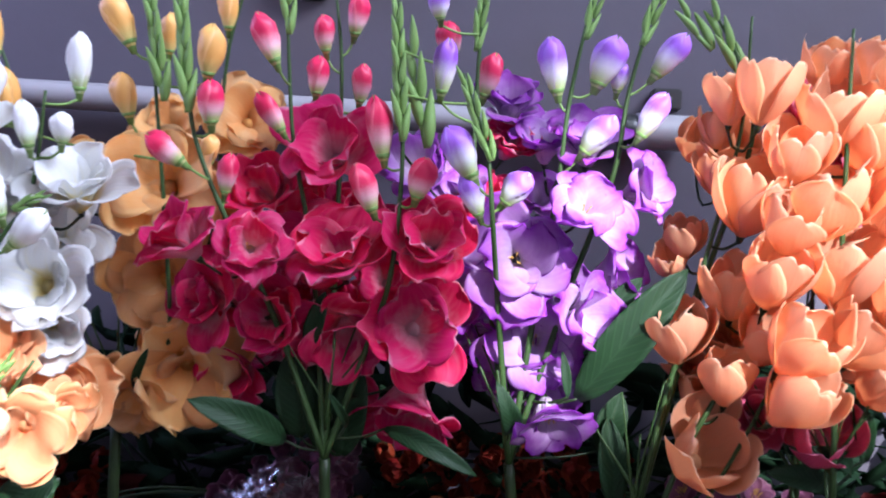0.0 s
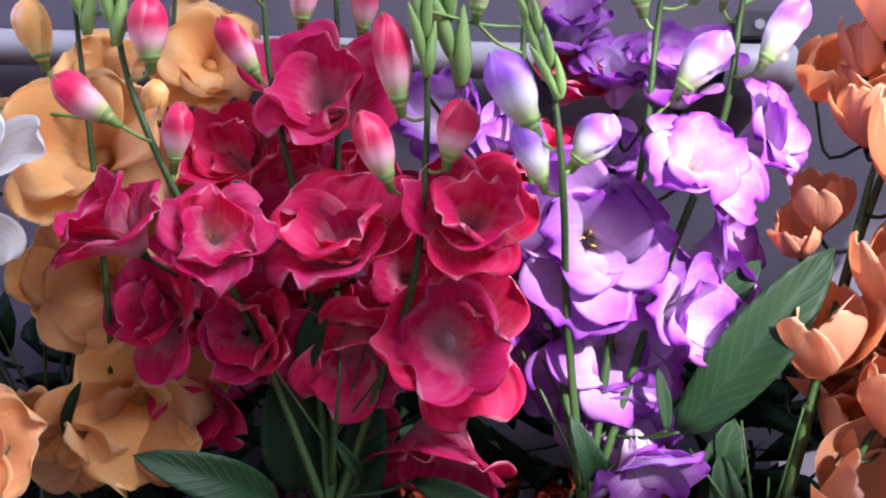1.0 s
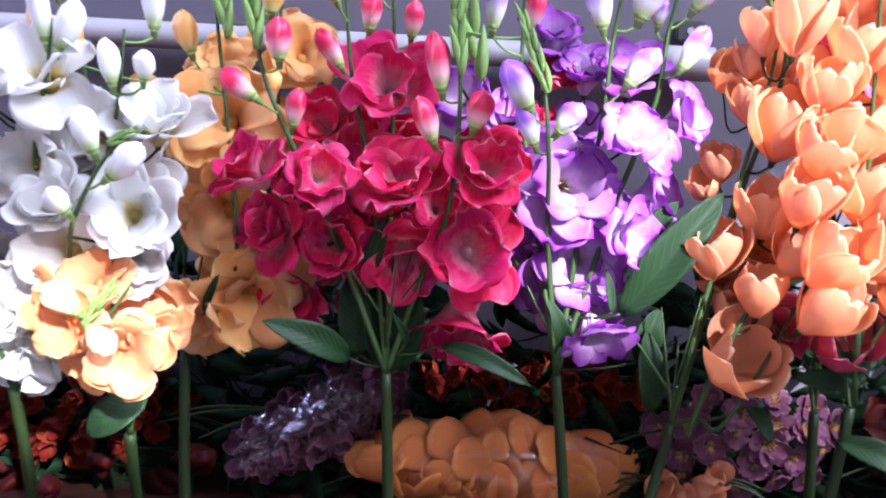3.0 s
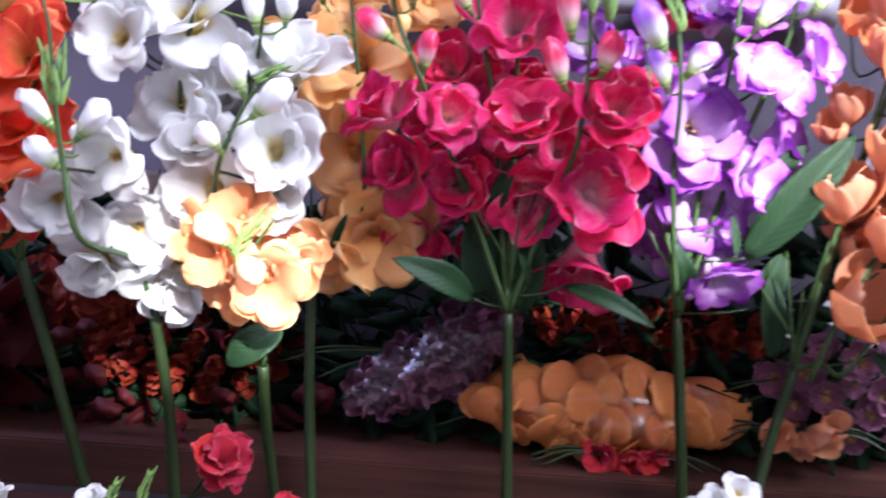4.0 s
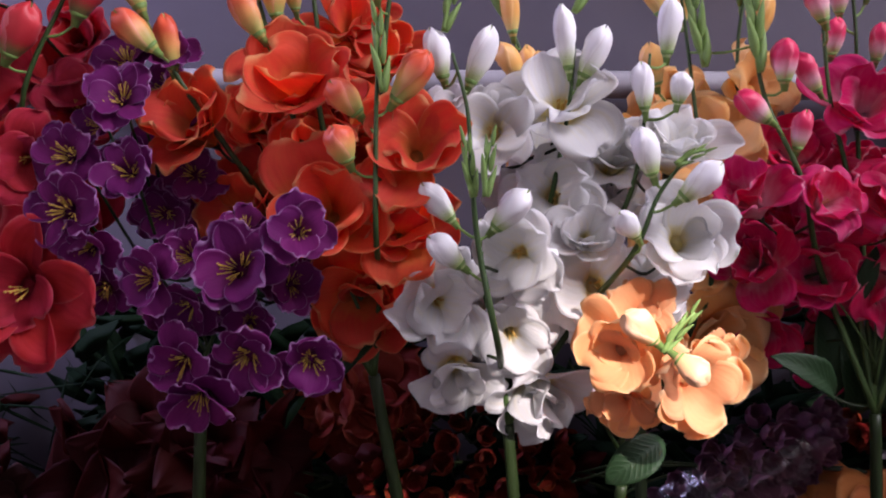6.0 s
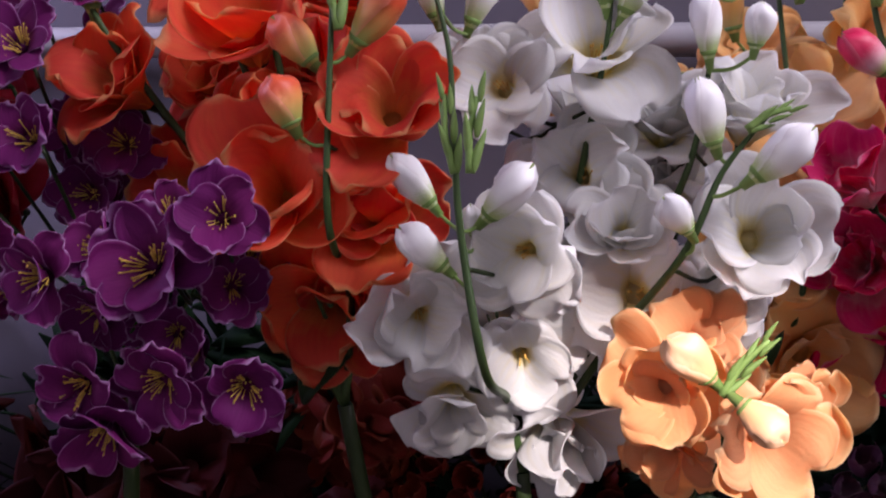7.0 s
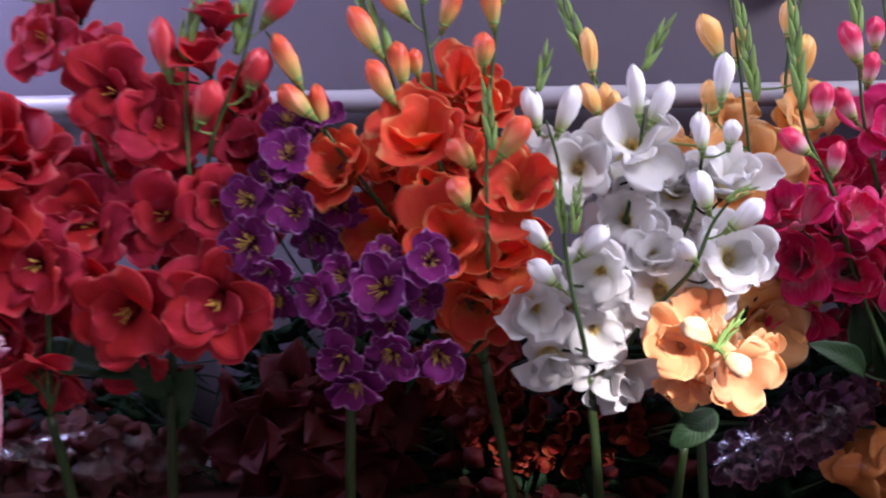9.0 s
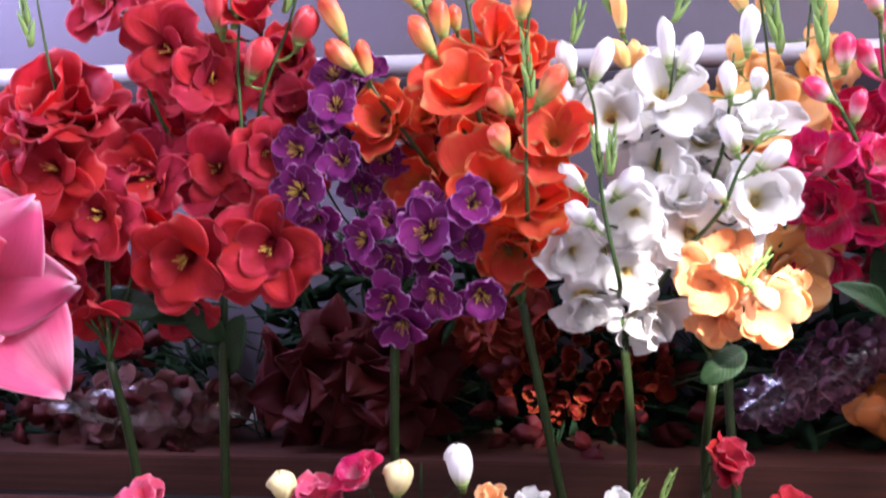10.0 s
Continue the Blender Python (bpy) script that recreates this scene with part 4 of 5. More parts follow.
# orange bunch
b = bunch("orange_flower_bunch", "bright orange fabric flowers with yellow rims and throats", ORANGE, (-0.431, -0.09, 0.123), (-0.388, -0.047, -0.14), 0.0055)
spike(b, (-0.471, -0.1, 0.324), (-0.472, -0.1, 0.38), (-0.483, -0.1, 0.458), (-0.484, -0.1, 0.523))
spike(b, (-0.5, -0.11, 0.348), (-0.517, -0.11, 0.409), (-0.556, -0.11, 0.499))
spike(b, (-0.42, -0.165, 0.229), (-0.42, -0.165, 0.307), (-0.418, -0.165, 0.374))
spike(b, (-0.422, -0.1, 0.367), (-0.415, -0.1, 0.432), (-0.409, -0.1, 0.507))
spike(b, (-0.561, -0.12, 0.328), (-0.588, -0.12, 0.373), (-0.625, -0.12, 0.436))
pods(b, (-0.516, -0.1, 0.407), (-0.553, -0.1, 0.495), 7)
pods(b, (-0.415, -0.17, 0.322), (-0.419, -0.17, 0.371), 6)
pods(b, (-0.411, -0.1, 0.454), (-0.41, -0.1, 0.502), 4)
pods(b, (-0.482, -0.1, 0.458), (-0.484, -0.1, 0.507), 4)
flower(b, (-0.562, -0.12, 0.31), 0.071, -22, 5, "c")
flower(b, (-0.485, -0.12, 0.339), 0.078, 0, 8, "c")
flower(b, (-0.451, -0.08, 0.391), 0.061, 0, 20, "c")
flower(b, (-0.393, -0.15, 0.289), 0.064, 12, 10, "c")
flower(b, (-0.458, -0.145, 0.245), 0.077, 0, -6, "c")
flower(b, (-0.403, -0.13, 0.231), 0.059, 15, -5, "c")
flower(b, (-0.436, -0.1, 0.178), 0.07, 0, -20, "c")
flower(b, (-0.527, -0.09, 0.244), 0.077, -15, -5, "c")
flower(b, (-0.426, -0.09, 0.361), 0.063, 5, 25, "c")
flower(b, (-0.48, -0.09, 0.287), 0.062, 0, 10, "c")
flower(b, (-0.525, -0.07, 0.315), 0.052, 20, 0, "c")
flower(b, (-0.427, -0.08, 0.201), 0.062, 0, 0, "c")
bud(b, (-0.497, -0.1, 0.447), (-0.52, -0.106, 0.477), 0.023)
bud(b, (-0.464, -0.1, 0.435), (-0.45, -0.106, 0.472), 0.021)
bud(b, (-0.417, -0.1, 0.435), (-0.42, -0.106, 0.476), 0.021)
bud(b, (-0.52, -0.12, 0.413), (-0.545, -0.126, 0.452), 0.023)
bud(b, (-0.5, -0.11, 0.385), (-0.504, -0.116, 0.422), 0.022)
bud(b, (-0.488, -0.1, 0.393), (-0.491, -0.106, 0.417), 0.016)
bud(b, (-0.508, -0.12, 0.369), (-0.53, -0.126, 0.404), 0.022)
bud(b, (-0.592, -0.13, 0.386), (-0.611, -0.136, 0.43), 0.022)
bud(b, (-0.579, -0.14, 0.357), (-0.606, -0.146, 0.382), 0.023)
bud(b, (-0.573, -0.12, 0.345), (-0.579, -0.126, 0.385), 0.02)
bud(b, (-0.438, -0.165, 0.275), (-0.449, -0.171, 0.299), 0.024)
bud(b, (-0.425, -0.12, 0.397), (-0.425, -0.126, 0.426), 0.022)
bud(b, (-0.409, -0.16, 0.316), (-0.385, -0.166, 0.348), 0.024)
bud(b, (-0.433, -0.15, 0.309), (-0.452, -0.156, 0.332), 0.023)
leaf(b, (-0.46, -0.08, 0.121), (-0.426, -0.1, 0.153), 0.021, 0.3)
leaf(b, (-0.536, -0.05, 0.267), (-0.527, -0.06, 0.303), 0.027, 0.1)
fill(b, 10)
# violet bunch
b = bunch("violet_flower_bunch", "deep violet blossoms with pale rims and yellow stamens", VIOLET, (-0.559, -0.1, 0.114), (-0.574, -0.069, -0.14), 0.0055)
flower(b, (-0.568, -0.18, 0.198), 0.039, -10, 0, "v")
flower(b, (-0.51, -0.175, 0.205), 0.056, 0, 5, "v")
flower(b, (-0.468, -0.185, 0.23), 0.043, 10, 10, "v")
flower(b, (-0.551, -0.17, 0.141), 0.043, -10, -15, "v")
flower(b, (-0.505, -0.17, 0.145), 0.043, 0, -20, "v")
flower(b, (-0.464, -0.16, 0.142), 0.042, 15, -15, "v")
flower(b, (-0.54, -0.165, 0.115), 0.045, 0, -45, "v")
flower(b, (-0.553, -0.15, 0.215), 0.038, -15, 20, "v")
flower(b, (-0.485, -0.13, 0.193), 0.04, 20, 0, "v")
flower(b, (-0.548, -0.16, 0.178), 0.036, -10, -25, "v")
flower(b, (-0.513, -0.15, 0.234), 0.03, 0, 40, "v")
flower(b, (-0.513, -0.14, 0.166), 0.037, 0, -10, "v")
flower(b, (-0.601, -0.15, 0.323), 0.043, 0, 20, "v")
flower(b, (-0.639, -0.15, 0.283), 0.044, -15, 5, "v")
flower(b, (-0.595, -0.15, 0.271), 0.042, 5, 5, "v")
flower(b, (-0.635, -0.16, 0.243), 0.049, -10, -5, "v")
flower(b, (-0.605, -0.13, 0.354), 0.039, 0, 30, "v")
flower(b, (-0.574, -0.12, 0.359), 0.034, 10, 30, "v")
flower(b, (-0.622, -0.15, 0.216), 0.041, -10, -20, "v")
flower(b, (-0.565, -0.1, 0.273), 0.041, 10, 0, "v")
flower(b, (-0.622, -0.14, 0.305), 0.035, -20, 10, "v")
flower(b, (-0.589, -0.1, 0.243), 0.043, 0, 0, "v")
flower(b, (-0.621, -0.13, 0.189), 0.036, -10, -20, "v")
flower(b, (-0.571, -0.1, 0.318), 0.034, 0, 10, "v")
flower(b, (-0.664, -0.13, 0.254), 0.033, -20, 0, "v")
fill(b, 16, 0.06)
# scarlet bunch
b = bunch("scarlet_flower_bunch", "scarlet open fabric blossoms with yellow stamens and dark stems", SCARLET, (-0.748, -0.08, 0.135), (-0.77, -0.054, -0.14), 0.0055)
spike(b, (-0.781, -0.14, 0.323), (-0.803, -0.14, 0.391), (-0.82, -0.14, 0.485))
spike(b, (-0.696, -0.14, 0.276), (-0.695, -0.14, 0.391), (-0.676, -0.14, 0.476))
spike(b, (-0.679, -0.13, 0.331), (-0.646, -0.13, 0.406), (-0.626, -0.13, 0.475))
flower(b, (-0.797, -0.14, 0.257), 0.093, 0, 0, "h")
flower(b, (-0.729, -0.13, 0.268), 0.09, 10, 0, "h")
flower(b, (-0.672, -0.14, 0.281), 0.064, 30, -5, "h")
flower(b, (-0.762, -0.15, 0.178), 0.098, 0, -8, "h")
flower(b, (-0.674, -0.15, 0.188), 0.099, 5, -5, "h")
flower(b, (-0.654, -0.1, 0.325), 0.063, 20, 10, "h")
flower(b, (-0.72, -0.1, 0.217), 0.07, 0, 0, "h")
flower(b, (-0.813, -0.12, 0.308), 0.069, -10, 10, "h")
flower(b, (-0.788, -0.1, 0.123), 0.078, 0, -30, "h")
flower(b, (-0.833, -0.14, 0.435), 0.074, -10, 10, "h")
flower(b, (-0.801, -0.13, 0.48), 0.063, 20, 50, "c")
flower(b, (-0.766, -0.15, 0.383), 0.084, 5, 0, "h")
flower(b, (-0.722, -0.14, 0.355), 0.079, 25, 0, "h")
flower(b, (-0.671, -0.13, 0.451), 0.047, 8, 55, "c")
flower(b, (-0.679, -0.14, 0.415), 0.05, 0, 35, "c")
bud(b, (-0.711, -0.14, 0.395), (-0.715, -0.146, 0.447), 0.025)
bud(b, (-0.623, -0.13, 0.441), (-0.595, -0.136, 0.474), 0.024)
bud(b, (-0.64, -0.13, 0.382), (-0.624, -0.136, 0.418), 0.027)
bud(b, (-0.686, -0.14, 0.352), (-0.666, -0.146, 0.389), 0.028)
bud(b, (-0.853, -0.14, 0.476), (-0.877, -0.146, 0.516), 0.028)
pods(b, (-0.701, -0.14, 0.4), (-0.666, -0.14, 0.501), 9)
pods(b, (-0.652, -0.13, 0.415), (-0.625, -0.13, 0.506), 8)
pods(b, (-0.883, -0.185, 0.387), (-0.89, -0.185, 0.457), 8)
leaf(b, (-0.765, -0.08, 0.113), (-0.841, -0.12, 0.127), 0.055, 0.2)
leaf(b, (-0.754, -0.08, 0.082), (-0.787, -0.1, 0.141), 0.049, 0.2)
leaf(b, (-0.758, -0.06, 0.046), (-0.727, -0.08, 0.113), 0.056, 0.1)
fill(b, 10)
# red bunch in the sun
b = bunch("red_flower_bunch", "bright red open fabric blossoms at the sunlit end of the row", SCARLET, (-0.86, -0.12, 0.071), (-0.849, -0.087, -0.14), 0.0055)
spike(b, (-0.845, -0.18, 0.282), (-0.866, -0.18, 0.358), (-0.877, -0.18, 0.439))
flower(b, (-0.869, -0.19, 0.272), 0.087, 0, 0, "h")
flower(b, (-0.837, -0.17, 0.226), 0.088, 5, -5, "h")
flower(b, (-0.868, -0.18, 0.334), 0.09, -5, 20, "c")
flower(b, (-0.902, -0.19, 0.3), 0.071, -20, 5, "h")
flower(b, (-0.861, -0.12, 0.109), 0.086, 5, -40, "h")
flower(b, (-0.836, -0.17, 0.319), 0.077, 15, 25, "c")
flower(b, (-0.919, -0.18, 0.256), 0.072, -20, 0, "h")
flower(b, (-0.902, -0.13, 0.159), 0.094, -10, -20, "h")
flower(b, (-0.944, -0.15, 0.186), 0.098, -20, 0, "h")
flower(b, (-0.951, -0.12, 0.109), 0.09, -10, -30, "h")
flower(b, (-0.823, -0.14, 0.28), 0.068, 20, 10, "c")
leaf(b, (-0.877, -0.1, 0.129), (-0.792, -0.13, 0.123), 0.054, 0.2)
fill(b, 8)
# apricot bunch
b = bunch("apricot_flower_bunch", "apricot tulip shaped fabric flowers lit by strong sunlight", APRICOT, (0.23, 0, 0.047), (0.192, -0.023, -0.14), 0.0055)
spike(b, (0.232, 0, 0.058), (0.246, 0, 0.135), (0.276, 0, 0.274), (0.295, 0, 0.367), (0.298, 0, 0.458))
spike(b, (0.241, -0.01, 0.04), (0.268, -0.01, 0.116), (0.318, -0.01, 0.224), (0.335, -0.01, 0.328))
spike(b, (0.269, -0.02, 0.054), (0.315, -0.02, 0.141), (0.358, -0.02, 0.252))
flower(b, (0.254, -0.01, 0.204), 0.058, -8, 65, "t")
flower(b, (0.291, -0.025, 0.173), 0.05, 5, 72, "t")
flower(b, (0.278, -0.02, 0.111), 0.073, 5, 30, "t")
flower(b, (0.334, -0.06, 0.167), 0.062, 55, 45, "t")
flower(b, (0.301, -0.02, 0.312), 0.065, 10, 65, "t")
flower(b, (0.293, -0.015, 0.242), 0.054, 0, 75, "t")
flower(b, (0.312, -0.06, 0.255), 0.057, 10, 60, "t")
flower(b, (0.333, -0.065, 0.207), 0.062, 40, 50, "t")
flower(b, (0.261, 0.02, 0.279), 0.038, -20, 70, "t")
flower(b, (0.283, -0.01, 0.39), 0.042, 0, 80, "t")
flower(b, (0.303, -0.03, 0.393), 0.05, 15, 75, "t")
flower(b, (0.279, 0.01, 0.369), 0.034, -10, 80, "t")
flower(b, (0.286, 0.02, 0.332), 0.04, -15, 75, "t")
flower(b, (0.327, -0.04, 0.346), 0.054, 10, 60, "t")
flower(b, (0.323, -0.05, 0.294), 0.054, 10, 60, "t")
flower(b, (0.251, 0.03, 0.259), 0.036, -30, 50, "t")
flower(b, (0.283, 0.01, 0.146), 0.048, 0, 60, "t")
flower(b, (0.317, -0.03, 0.205), 0.051, 0, 60, "t")
leaf(b, (0.307, 0.03, 0.058), (0.32, 0, 0.033), 0.024, 0.3)
leaf(b, (0.216, 0.02, 0.052), (0.206, 0.02, 0.127), 0.039, 0.1)
spike(b, (0.304, 0, 0.36), (0.292, 0, 0.417), (0.271, 0, 0.456))
pods(b, (0.295, 0, 0.404), (0.268, 0, 0.456), 5)
pods(b, (0.268, 0, 0.43), (0.246, 0, 0.455), 3)
fill(b, 5)
# second apricot bunch, nearer the window
b = bunch("apricot_flower_bunch", "pale apricot tulip shaped fabric flowers beside the window", APRICOT, (0.373, -0.03, 0.077), (0.347, -0.03, -0.14), 0.0055)
spike(b, (0.371, -0.04, 0.085), (0.366, -0.04, 0.228), (0.363, -0.04, 0.376), (0.362, -0.04, 0.443))
flower(b, (0.359, -0.03, 0.377), 0.062, 10, 65, "t")
flower(b, (0.355, -0.04, 0.312), 0.069, 15, 60, "t")
flower(b, (0.366, -0.05, 0.261), 0.064, 10, 60, "t")
flower(b, (0.38, -0.05, 0.215), 0.064, 10, 50, "t")
flower(b, (0.389, -0.03, 0.358), 0.06, 20, 60, "t")
flower(b, (0.404, -0.04, 0.304), 0.064, 20, 60, "t")
flower(b, (0.415, -0.05, 0.241), 0.064, 20, 60, "t")
flower(b, (0.405, -0.04, 0.179), 0.06, 20, 40, "t")
flower(b, (0.394, -0.02, 0.413), 0.055, 20, 70, "t")
flower(b, (0.436, -0.04, 0.281), 0.065, 20, 60, "t")
flower(b, (0.362, 0, 0.42), 0.046, 0, 70, "t")
leaf(b, (0.365, -0.03, 0.048), (0.43, -0.06, 0.02), 0.036, 0.3)
leaf(b, (0.4, 0, 0.097), (0.354, -0.03, 0.124), 0.024, 0.3)
leaf(b, (0.41, 0, 0.108), (0.383, -0.03, 0.167), 0.032, 0.1)
leaf(b, (0.385, 0, 0.086), (0.326, -0.02, 0.099), 0.032, 0.2)
fill(b, 3)
# rose pink bunch behind the apricot ones
b = bunch("rose_flower_bunch", "rose pink fabric flowers between apricot bunches", ROSE, (0.368, 0.03, 0.055), (0.372, 0.03, -0.14), 0.0055)
flower(b, (0.367, 0.06, 0.391), 0.066, 0, 20, "c")
flower(b, (0.417, 0.06, 0.349), 0.072, 10, 10, "c")
flower(b, (0.386, 0.05, 0.277), 0.066, 0, 0, "c")
flower(b, (0.416, 0.04, 0.256), 0.066, 0, 0, "c")
flower(b, (0.365, -0.02, 0.127), 0.058, -5, 30, "t")
flower(b, (0.335, 0.04, 0.131), 0.05, 0, 0, "c")
spike(b, (0.376, 0.05, 0.055), (0.379, 0.05, 0.221), (0.366, 0.05, 0.385))

# ---- end of bunches ----

# ---- small picks in front ----
b = bunch("lily_stem", "large bright pink lily with white edges in the sun", LILY, (-0.939, -0.25, 0.062), (-1.008, -0.181, -0.14), 0.0016, 0)
flower(b, (-0.890, -0.28, 0.172), 0.178, 25, 5, "l")
flower(b, (-0.928, -0.26, 0.231), 0.121, 30, 25, "l")
b = bunch("tulip_pick", "single white tulip bud on a thin stem", WHITE, (-0.491, -0.16, -0.041), (-0.486, -0.16, -0.14), 0.0016, 0)
bud(b, (-0.487, -0.16, -0.041), (-0.491, -0.166, 0.001), 0.029)
leaf(b, (-0.53, -0.15, -0.067), (-0.526, -0.16, -0.015), 0.005, 0.1)
b = bunch("carnation_pick", "small red ruffled carnation on a thin stem", CRIMSON, (-0.577, -0.16, -0.047), (-0.566, -0.16, -0.14), 0.0016, 0)
flower(b, (-0.591, -0.16, -0.031), 0.042, -30, 30, "c")
b = bunch("yellow_tulip_pick", "small pale yellow tulip on a thin stem", YELLOW, (-0.551, -0.16, -0.052), (-0.555, -0.16, -0.14), 0.0016, 0)
bud(b, (-0.551, -0.16, -0.05), (-0.546, -0.166, -0.015), 0.032)
b = bunch("yellow_tulip_pick", "small pale yellow blossom on a thin stem", YELLOW, (-0.666, -0.16, -0.061), (-0.67, -0.16, -0.14), 0.0016, 0)
bud(b, (-0.661, -0.16, -0.059), (-0.665, -0.166, -0.028), 0.031)
b = bunch("rose_pick", "small coral pink rose on a thin stem", ROSE, (-0.635, -0.16, -0.063), (-0.638, -0.16, -0.14), 0.0016, 0)
flower(b, (-0.632, -0.16, -0.051), 0.041, 0, 40, "c")
b = bunch("poppy_pick", "small red double poppy on a grey green stem", SCARLET, (-0.265, -0.16, -0.045), (-0.287, -0.16, -0.14), 0.0016, 0)
flower(b, (-0.238, -0.14, -0.017), 0.042, 60, 20, "w")
flower(b, (-0.241, -0.15, -0.012), 0.038, 40, 30, "c")
b = bunch("poppy_pick", "small red poppy low in front", SCARLET, (-0.188, -0.16, -0.051), (-0.187, -0.16, -0.14), 0.0016, 0)
flower(b, (-0.187, -0.16, -0.047), 0.029, 0, 60, "w")
b = bunch("rose_pick", "small peach blossom low in front", PEACH, (-0.463, -0.16, -0.058), (-0.465, -0.16, -0.14), 0.0016, 0)
flower(b, (-0.461, -0.16, -0.053), 0.03, 0, 50, "c")
b = bunch("daisy_pick", "small white blossom low in front", WHITE, (-0.422, -0.16, -0.057), (-0.424, -0.16, -0.14), 0.0016, 0)
flower(b, (-0.422, -0.16, -0.055), 0.03, 0, 50, "c")
b = bunch("daisy_pick", "small white daisy low in front", WHITE, (-0.341, -0.16, -0.055), (-0.342, -0.16, -0.14), 0.0016, 0)
flower(b, (-0.341, -0.16, -0.051), 0.024, 0, 50, "w")
b = bunch("fern_pick", "thin green sprig low in front", WHITE, (-0.313, -0.16, -0.052), (-0.314, -0.16, -0.14), 0.0016, 0)
pods(b, (-0.328, -0.16, -0.052), (-0.318, -0.16, -0.033), 5)
pods(b, (-0.303, -0.16, -0.051), (-0.292, -0.16, -0.023), 7)
b = bunch("rose_pick", "small pink blossom low in front", ROSE, (-0.811, -0.16, -0.068), (-0.816, -0.16, -0.14), 0.0016, 0)
flower(b, (-0.811, -0.16, -0.061), 0.042, 10, 40, "c")
b = bunch("daisy_pick", "cluster of small white daisies low in front", WHITE, (0.146, -0.16, -0.021), (0.157, -0.16, -0.14), 0.0016, 0)
flower(b, (0.149, -0.16, -0.006), 0.025, 0, 50, "w")
flower(b, (0.132, -0.16, -0.015), 0.021, 0, 50, "w")
flower(b, (0.118, -0.16, -0.021), 0.019, 0, 50, "w")

# ---- end of picks ----

# ---- wrapped bundles and greenery behind the stems ----
def ellipsoid(bm, c, r, seg=24, rings=14, rough=0.06, seed=0):
    q = bmesh.ops.create_uvsphere(bm, u_segments=seg, v_segments=rings, radius=1.0)
    for v in q["verts"]:
        k = 1 + rough * noise.noise(v.co * 3.1 + Vector((seed, 0, 0)))
        v.co = Vector((c[0] + v.co.x * r[0] * k, c[1] + v.co.y * r[1] * k, c[2] + v.co.z * r[2] * k))
    for f in bm.faces:
        f.smooth = True


def shell_mesh(colour, seed):
    rnd = random.Random(seed)
    ph = rnd.uniform(0, 6)
    grid = []
    for i in range(9):
        v = 0.985 * i / 8
        w = 0.5 * (v + 0.05) ** 0.5 * (1 - v ** 5) ** 0.5 * 1.08 + 0.01
        grid.append([(w * u, v - 0.5, 0.17 * (1 - u * u) * (1 - (2 * v - 1) ** 2) + 0.02 * v * math.sin(3 * u + ph)) for u in (-1, -0.7, -0.35, 0, 0.35, 0.7, 1)])
    me = sheet("shell_petal", grid, 0.012)
    me.materials.append(colour["petal"])
    return me


def shells(b, c, half, n, size):
    """Broad overlapping petals pressed against the front of a wrapped bundle."""
    for i in range(n):
        a, q = i * 2.39996, math.sqrt((i + 0.5) / n)
        p = Vector((math.cos(a) * q * half[0], 0, math.sin(a) * q * half[2]))
        p.y = -half[1] * math.sqrt(max(0.0, 1 - q * q)) - 0.004 + b.rnd.uniform(-0.007, 0.007)
        nrm = Vector((p.x / half[0] ** 2, p.y / half[1] ** 2 - 6, p.z / half[2] ** 2)).normalized()
        along = Vector((b.rnd.choice((-1, 1)) * b.rnd.uniform(0.7, 1), 0, b.rnd.uniform(-0.5, 0.6)))
        along = (along - nrm * along.dot(nrm)).normalized()
        side = along.cross(nrm)
        m = Matrix((side, along, nrm)).transposed().to_4x4()
        s = size * b.rnd.uniform(0.8, 1.2)
        seed = i % 3
        part("petal", stored(("shell", seed, b.colour["petal"].name), lambda: shell_mesh(b.colour, seed)), None, b.root, "",
             Matrix.Translation(c + p - b.base) @ m @ Matrix.Rotation(b.rnd.uniform(0.26, 0.60), 4, "X") @ Matrix.Diagonal((s * 0.85, s, s * 0.6, 1)))


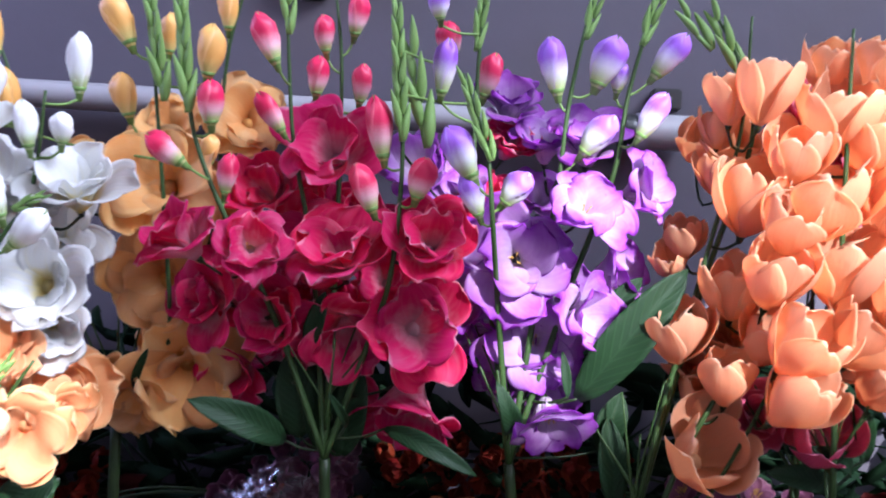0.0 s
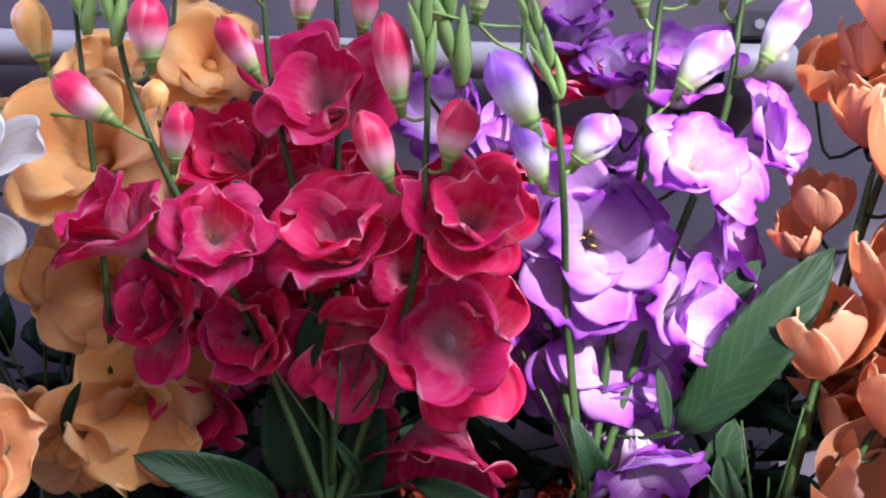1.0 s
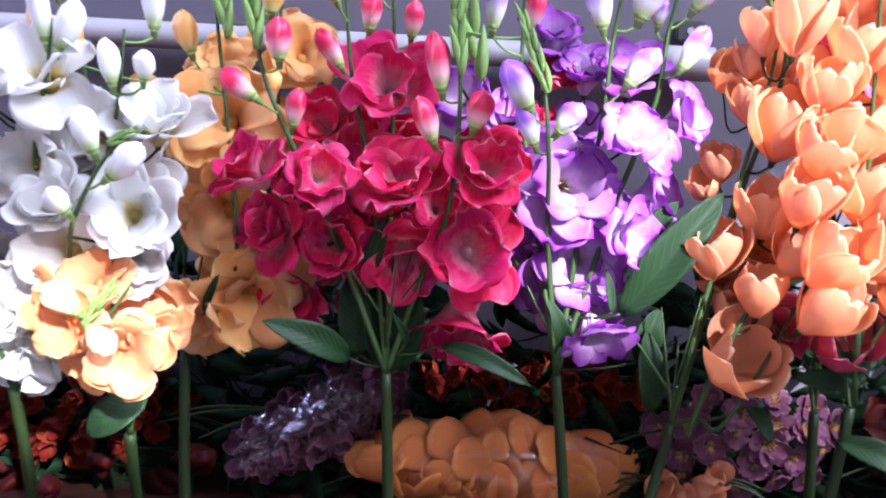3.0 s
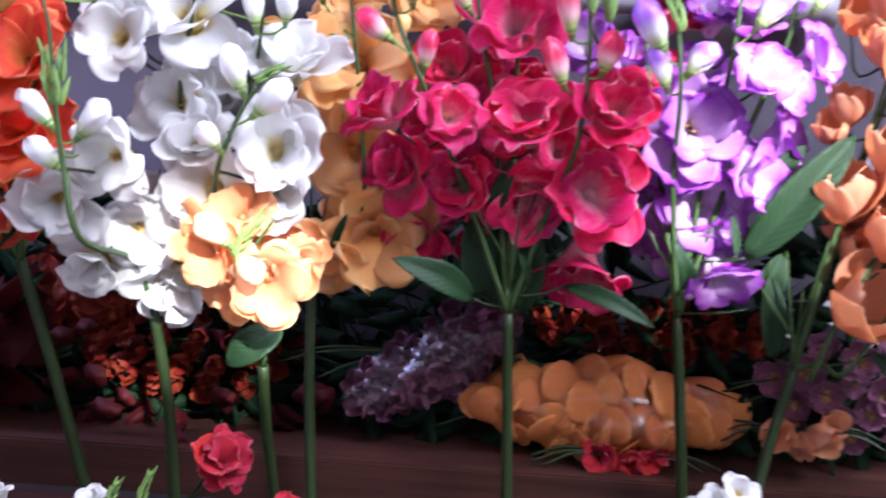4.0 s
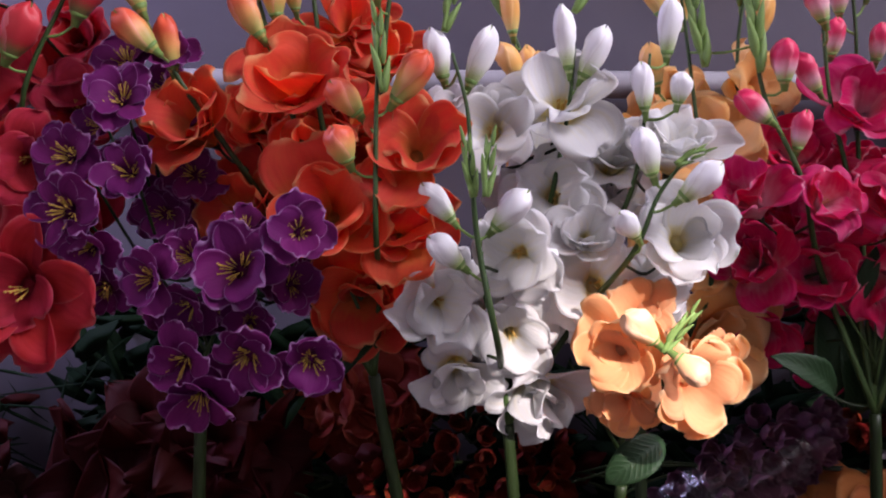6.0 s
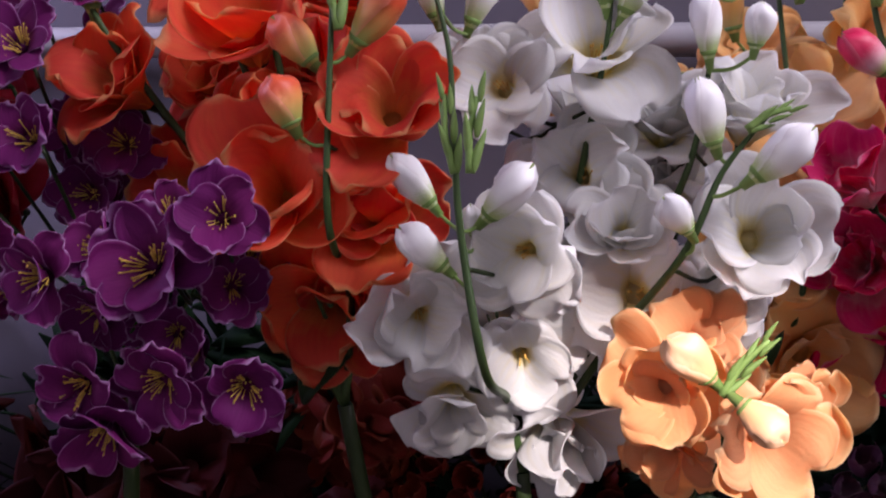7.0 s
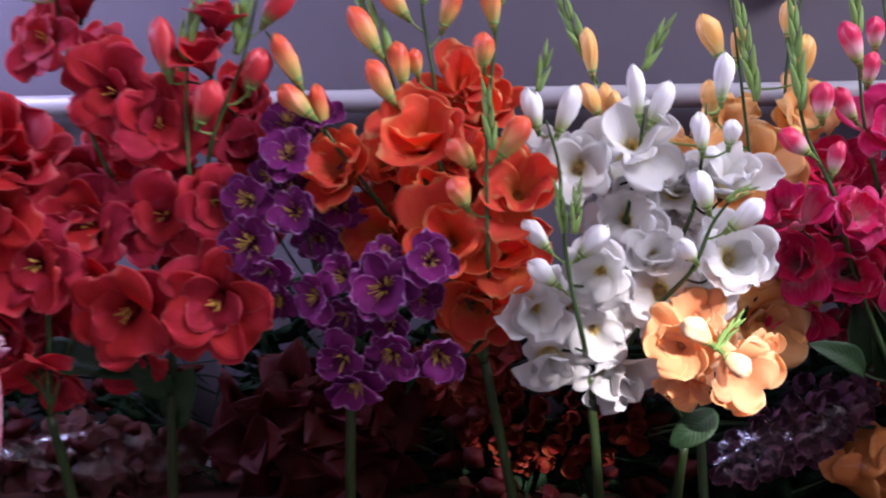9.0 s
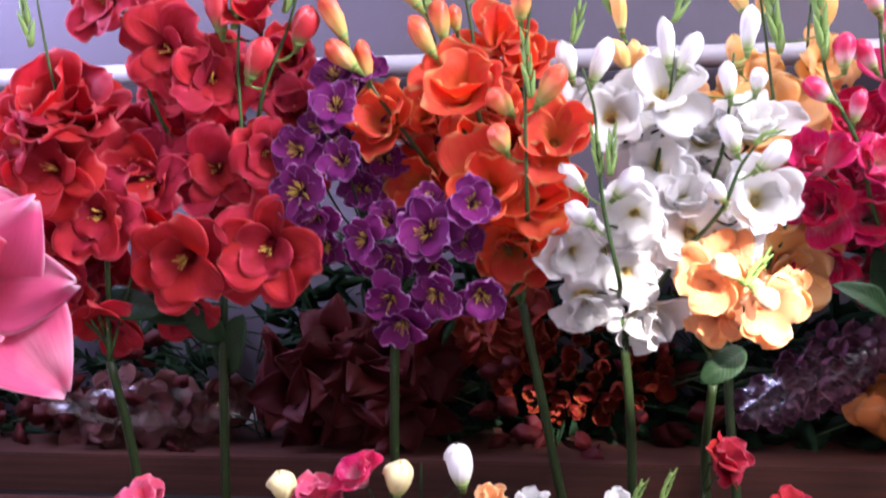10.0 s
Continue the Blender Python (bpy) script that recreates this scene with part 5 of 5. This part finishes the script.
def bundle(name, label, colour, centre, half, n, size, kind, film=True, slant=0.0):
    """Flowers lying in clear film on the back board, heads to the front."""
    b = Bunch()
    c = Vector(centre)
    b.colour, b.base, b.split, b.heads, b.rnd = colour, Vector((c.x, c.y, -0.092)), c, [], random.Random(name + str(centre))
    b.root = tagged(new(name), label, "wrapped flowers", "wrapped bundles on the back board")
    b.root.location = b.base
    b.lines = [[c + Vector((dx, 0.02, dz)) for dx in (-half[0] * 0.6, 0, half[0] * 0.6) for dz in (-half[2] * 0.5, half[2] * 0.4)]]
    if kind == "s":
        shells(b, c, half, n, size)
        n = 0
    for i in range(n):
        a, q = i * 2.39996, math.sqrt((i + 0.5) / n)
        p = Vector((math.cos(a) * q * half[0], 0, math.sin(a) * q * half[2]))
        p.y = -half[1] * 0.85 * math.sqrt(max(0.0, 1 - q * q)) + b.rnd.uniform(-0.006, 0.006)
        flower(b, c + Matrix.Rotation(-slant, 3, "Y") @ p, size * b.rnd.uniform(0.8, 1.15), 40 * p.x / half[0] + b.rnd.uniform(-20, 20), 35 * p.z / half[2] + b.rnd.uniform(-15, 25), kind)
    for i in range(6):
        bm = bmesh.new()
        s = 1 if i % 2 else -1
        e = c + Vector((s * half[0] * b.rnd.uniform(1.1, 1.7), b.rnd.uniform(-0.02, 0.02), -half[2] * b.rnd.uniform(0.2, 0.85)))
        tube(bm, smooth_line([c - b.base, c.lerp(e, 0.6) + Vector((0, 0, 0.01)) - b.base, e - b.base], 4), 0.0016, 0.0014, 5)
        part("stem", bm, GREEN, b.root)
    if film:
        bm = bmesh.new()
        ellipsoid(bm, c - b.base, (half[0] * 1.14, half[1] * 1.15 + 0.012, half[2] * 1.14), 40, 24, 0.22, len(name))
        bmesh.ops.rotate(bm, cent=c - b.base, matrix=Matrix.Rotation(-slant, 3, "Y"), verts=bm.verts[:])
        f = part("film", bm, FILM, b.root, "crinkled clear plastic film")
        f.visible_shadow = False
    return b


bundle("rose_bundle", "orange fabric roses wrapped in clear shiny film", AMBER, (0.075, 0.13, -0.038), (0.132, 0.035, 0.040), 58, 0.058, "s")
bundle("statice_bundle", "mauve small flowers wrapped in clear film", MAUVE, (-0.10, 0.125, 0.004), (0.10, 0.045, 0.036), 46, 0.026, "t", True, radians(32))
bundle("berry_bundle", "small orange red blossoms behind the stems, darkened as if shaded", SHADED_RUST, (0.13, 0.16, 0.042), (0.13, 0.03, 0.030), 34, 0.024, "t", False)
bundle("berry_bundle", "small red blossoms behind the stems, darkened as if shaded", SHADED_RUST, (-0.37, 0.15, 0.0), (0.12, 0.05, 0.06), 34, 0.026, "t", False)
bundle("poinsettia_bundle", "dark red pointed fabric petals, shade deepened into their colour", SHADED_MAROON, (-0.66, 0.14, -0.01), (0.11, 0.05, 0.07), 10, 0.10, "l", False)
bundle("carnation_bundle", "rust pink ruffled flowers with shade put into their colour", SHADED_RUST, (-0.48, 0.16, 0.055), (0.06, 0.04, 0.045), 6, 0.07, "w", False)
bundle("pale_bundle", "dusty pink flowers in clear film, shade darkened into their colour", SHADED_PINK, (-0.955, 0.13, -0.05), (0.140, 0.040, 0.036), 11, 0.085, "h")
bundle("violet_bundle", "dark purple small flowers lying in shade", MAUVE, (0.34, 0.14, 0.0), (0.1, 0.045, 0.06), 22, 0.034, "v", False)
bundle("red_bundle", "dark red flowers under the sunny end, colour deepened for shade", SHADED_MAROON, (0.58, 0.13, -0.01), (0.1, 0.05, 0.06), 10, 0.06, "c")
bundle("red_bundle", "small bright red flowers under the orange roses", SCARLET, (0.10, 0.09, -0.080), (0.06, 0.012, 0.008), 4, 0.03, "c", False)
bundle("bud_bundle", "orange rosebuds with their stems", APRICOT, (0.27, 0.1, -0.045), (0.055, 0.02, 0.012), 4, 0.034, "t", False)


def greenery(name, label, n, x0, x1, y0, y1, z0, z1, long, wide, material, seed):
    """Blades and leaves that fill the gloom behind the stems, in one mesh."""
    rnd = random.Random(seed)
    verts, faces = [], []
    for i in range(n):
        p = Vector((rnd.uniform(x0, x1), rnd.uniform(y0, y1), z0 + (z1 - z0) * rnd.random() ** 1.3))
        d = Vector((rnd.uniform(-1, 1), rnd.uniform(-0.5, 0.15), rnd.uniform(-0.3, 0.7))).normalized()
        e = d.cross(Vector((rnd.uniform(-0.4, 0.4), -1, rnd.uniform(-0.6, 0.6)))).normalized()
        f = e.cross(d)
        ln, w = long * rnd.uniform(0.5, 1.2), wide * rnd.uniform(0.5, 1.2)
        k = len(verts)
        for v, q in ((0, 0.15), (0.3, 0.8), (0.65, 1.0), (1.0, 0.08)):
            m = p + d * ln * (v - 0.5) + f * 0.15 * ln * math.sin(3 * v)
            verts += [m - e * w * q / 2 + f * 0.2 * w, m + e * w * q / 2 + f * 0.2 * w, m - f * 0.1 * w]
        for a in range(3):
            o = k + 3 * a
            faces += [(o, o + 2, o + 5, o + 3), (o + 2, o + 1, o + 4, o + 5), (o + 1, o, o + 3, o + 4)]
    me = bpy.data.meshes.new(name)
    me.from_pydata(verts, [], faces)
    return tagged(part(name, shaded(me), material, None), label, "foliage", "", "stuff")


greenery("greenery", "dark green fabric foliage heaped behind the stems, colour deepened for shade", 1180, -0.74, 1.0, 0.14, 0.225, -0.09, 0.17, 0.075, 0.02, SHADY, 3)
greenery("greenery", "thin stems and grass blades behind the bunches, shade in their colour", 460, -1.44, 1.0, 0.14, 0.22, -0.09, 0.10, 0.13, 0.004, SHADY, 4)
# loose petals share the dark red that has shade painted in
greenery("fallen_petals", "dark red loose petals among the foliage, shade put into their colour", 90, -1.3, -0.2, 0.07, 0.16, -0.09, 0.06, 0.04, 0.03, SHADED_MAROON["petal"], 5)
# added strip of dark blades that stands for shade on the bare wall
greenery("greenery", "dark foliage added in place of wall shade behind the red stems", 60, -0.79, -0.73, 0.14, 0.225, -0.09, 0.16, 0.075, 0.02, SHADY, 8)
greenery("greenery", "dark green fabric foliage behind the pale bundle, colour deepened for shade", 290, -1.44, -0.88, 0.14, 0.225, -0.09, 0.15, 0.075, 0.02, SHADY, 6)

card = tagged(new("paper_card"), "small white paper card leaning on the back board", "card")
card.location = (-0.835, 0.20, -0.091)
bm = bmesh.new()
box(bm, -0.011, 0.011, -0.0006, 0.0006, 0, 0.026, bevel=0.0004)
part("sheet", bm, COVER, card, "", Matrix.Rotation(radians(-12), 4, "X"))
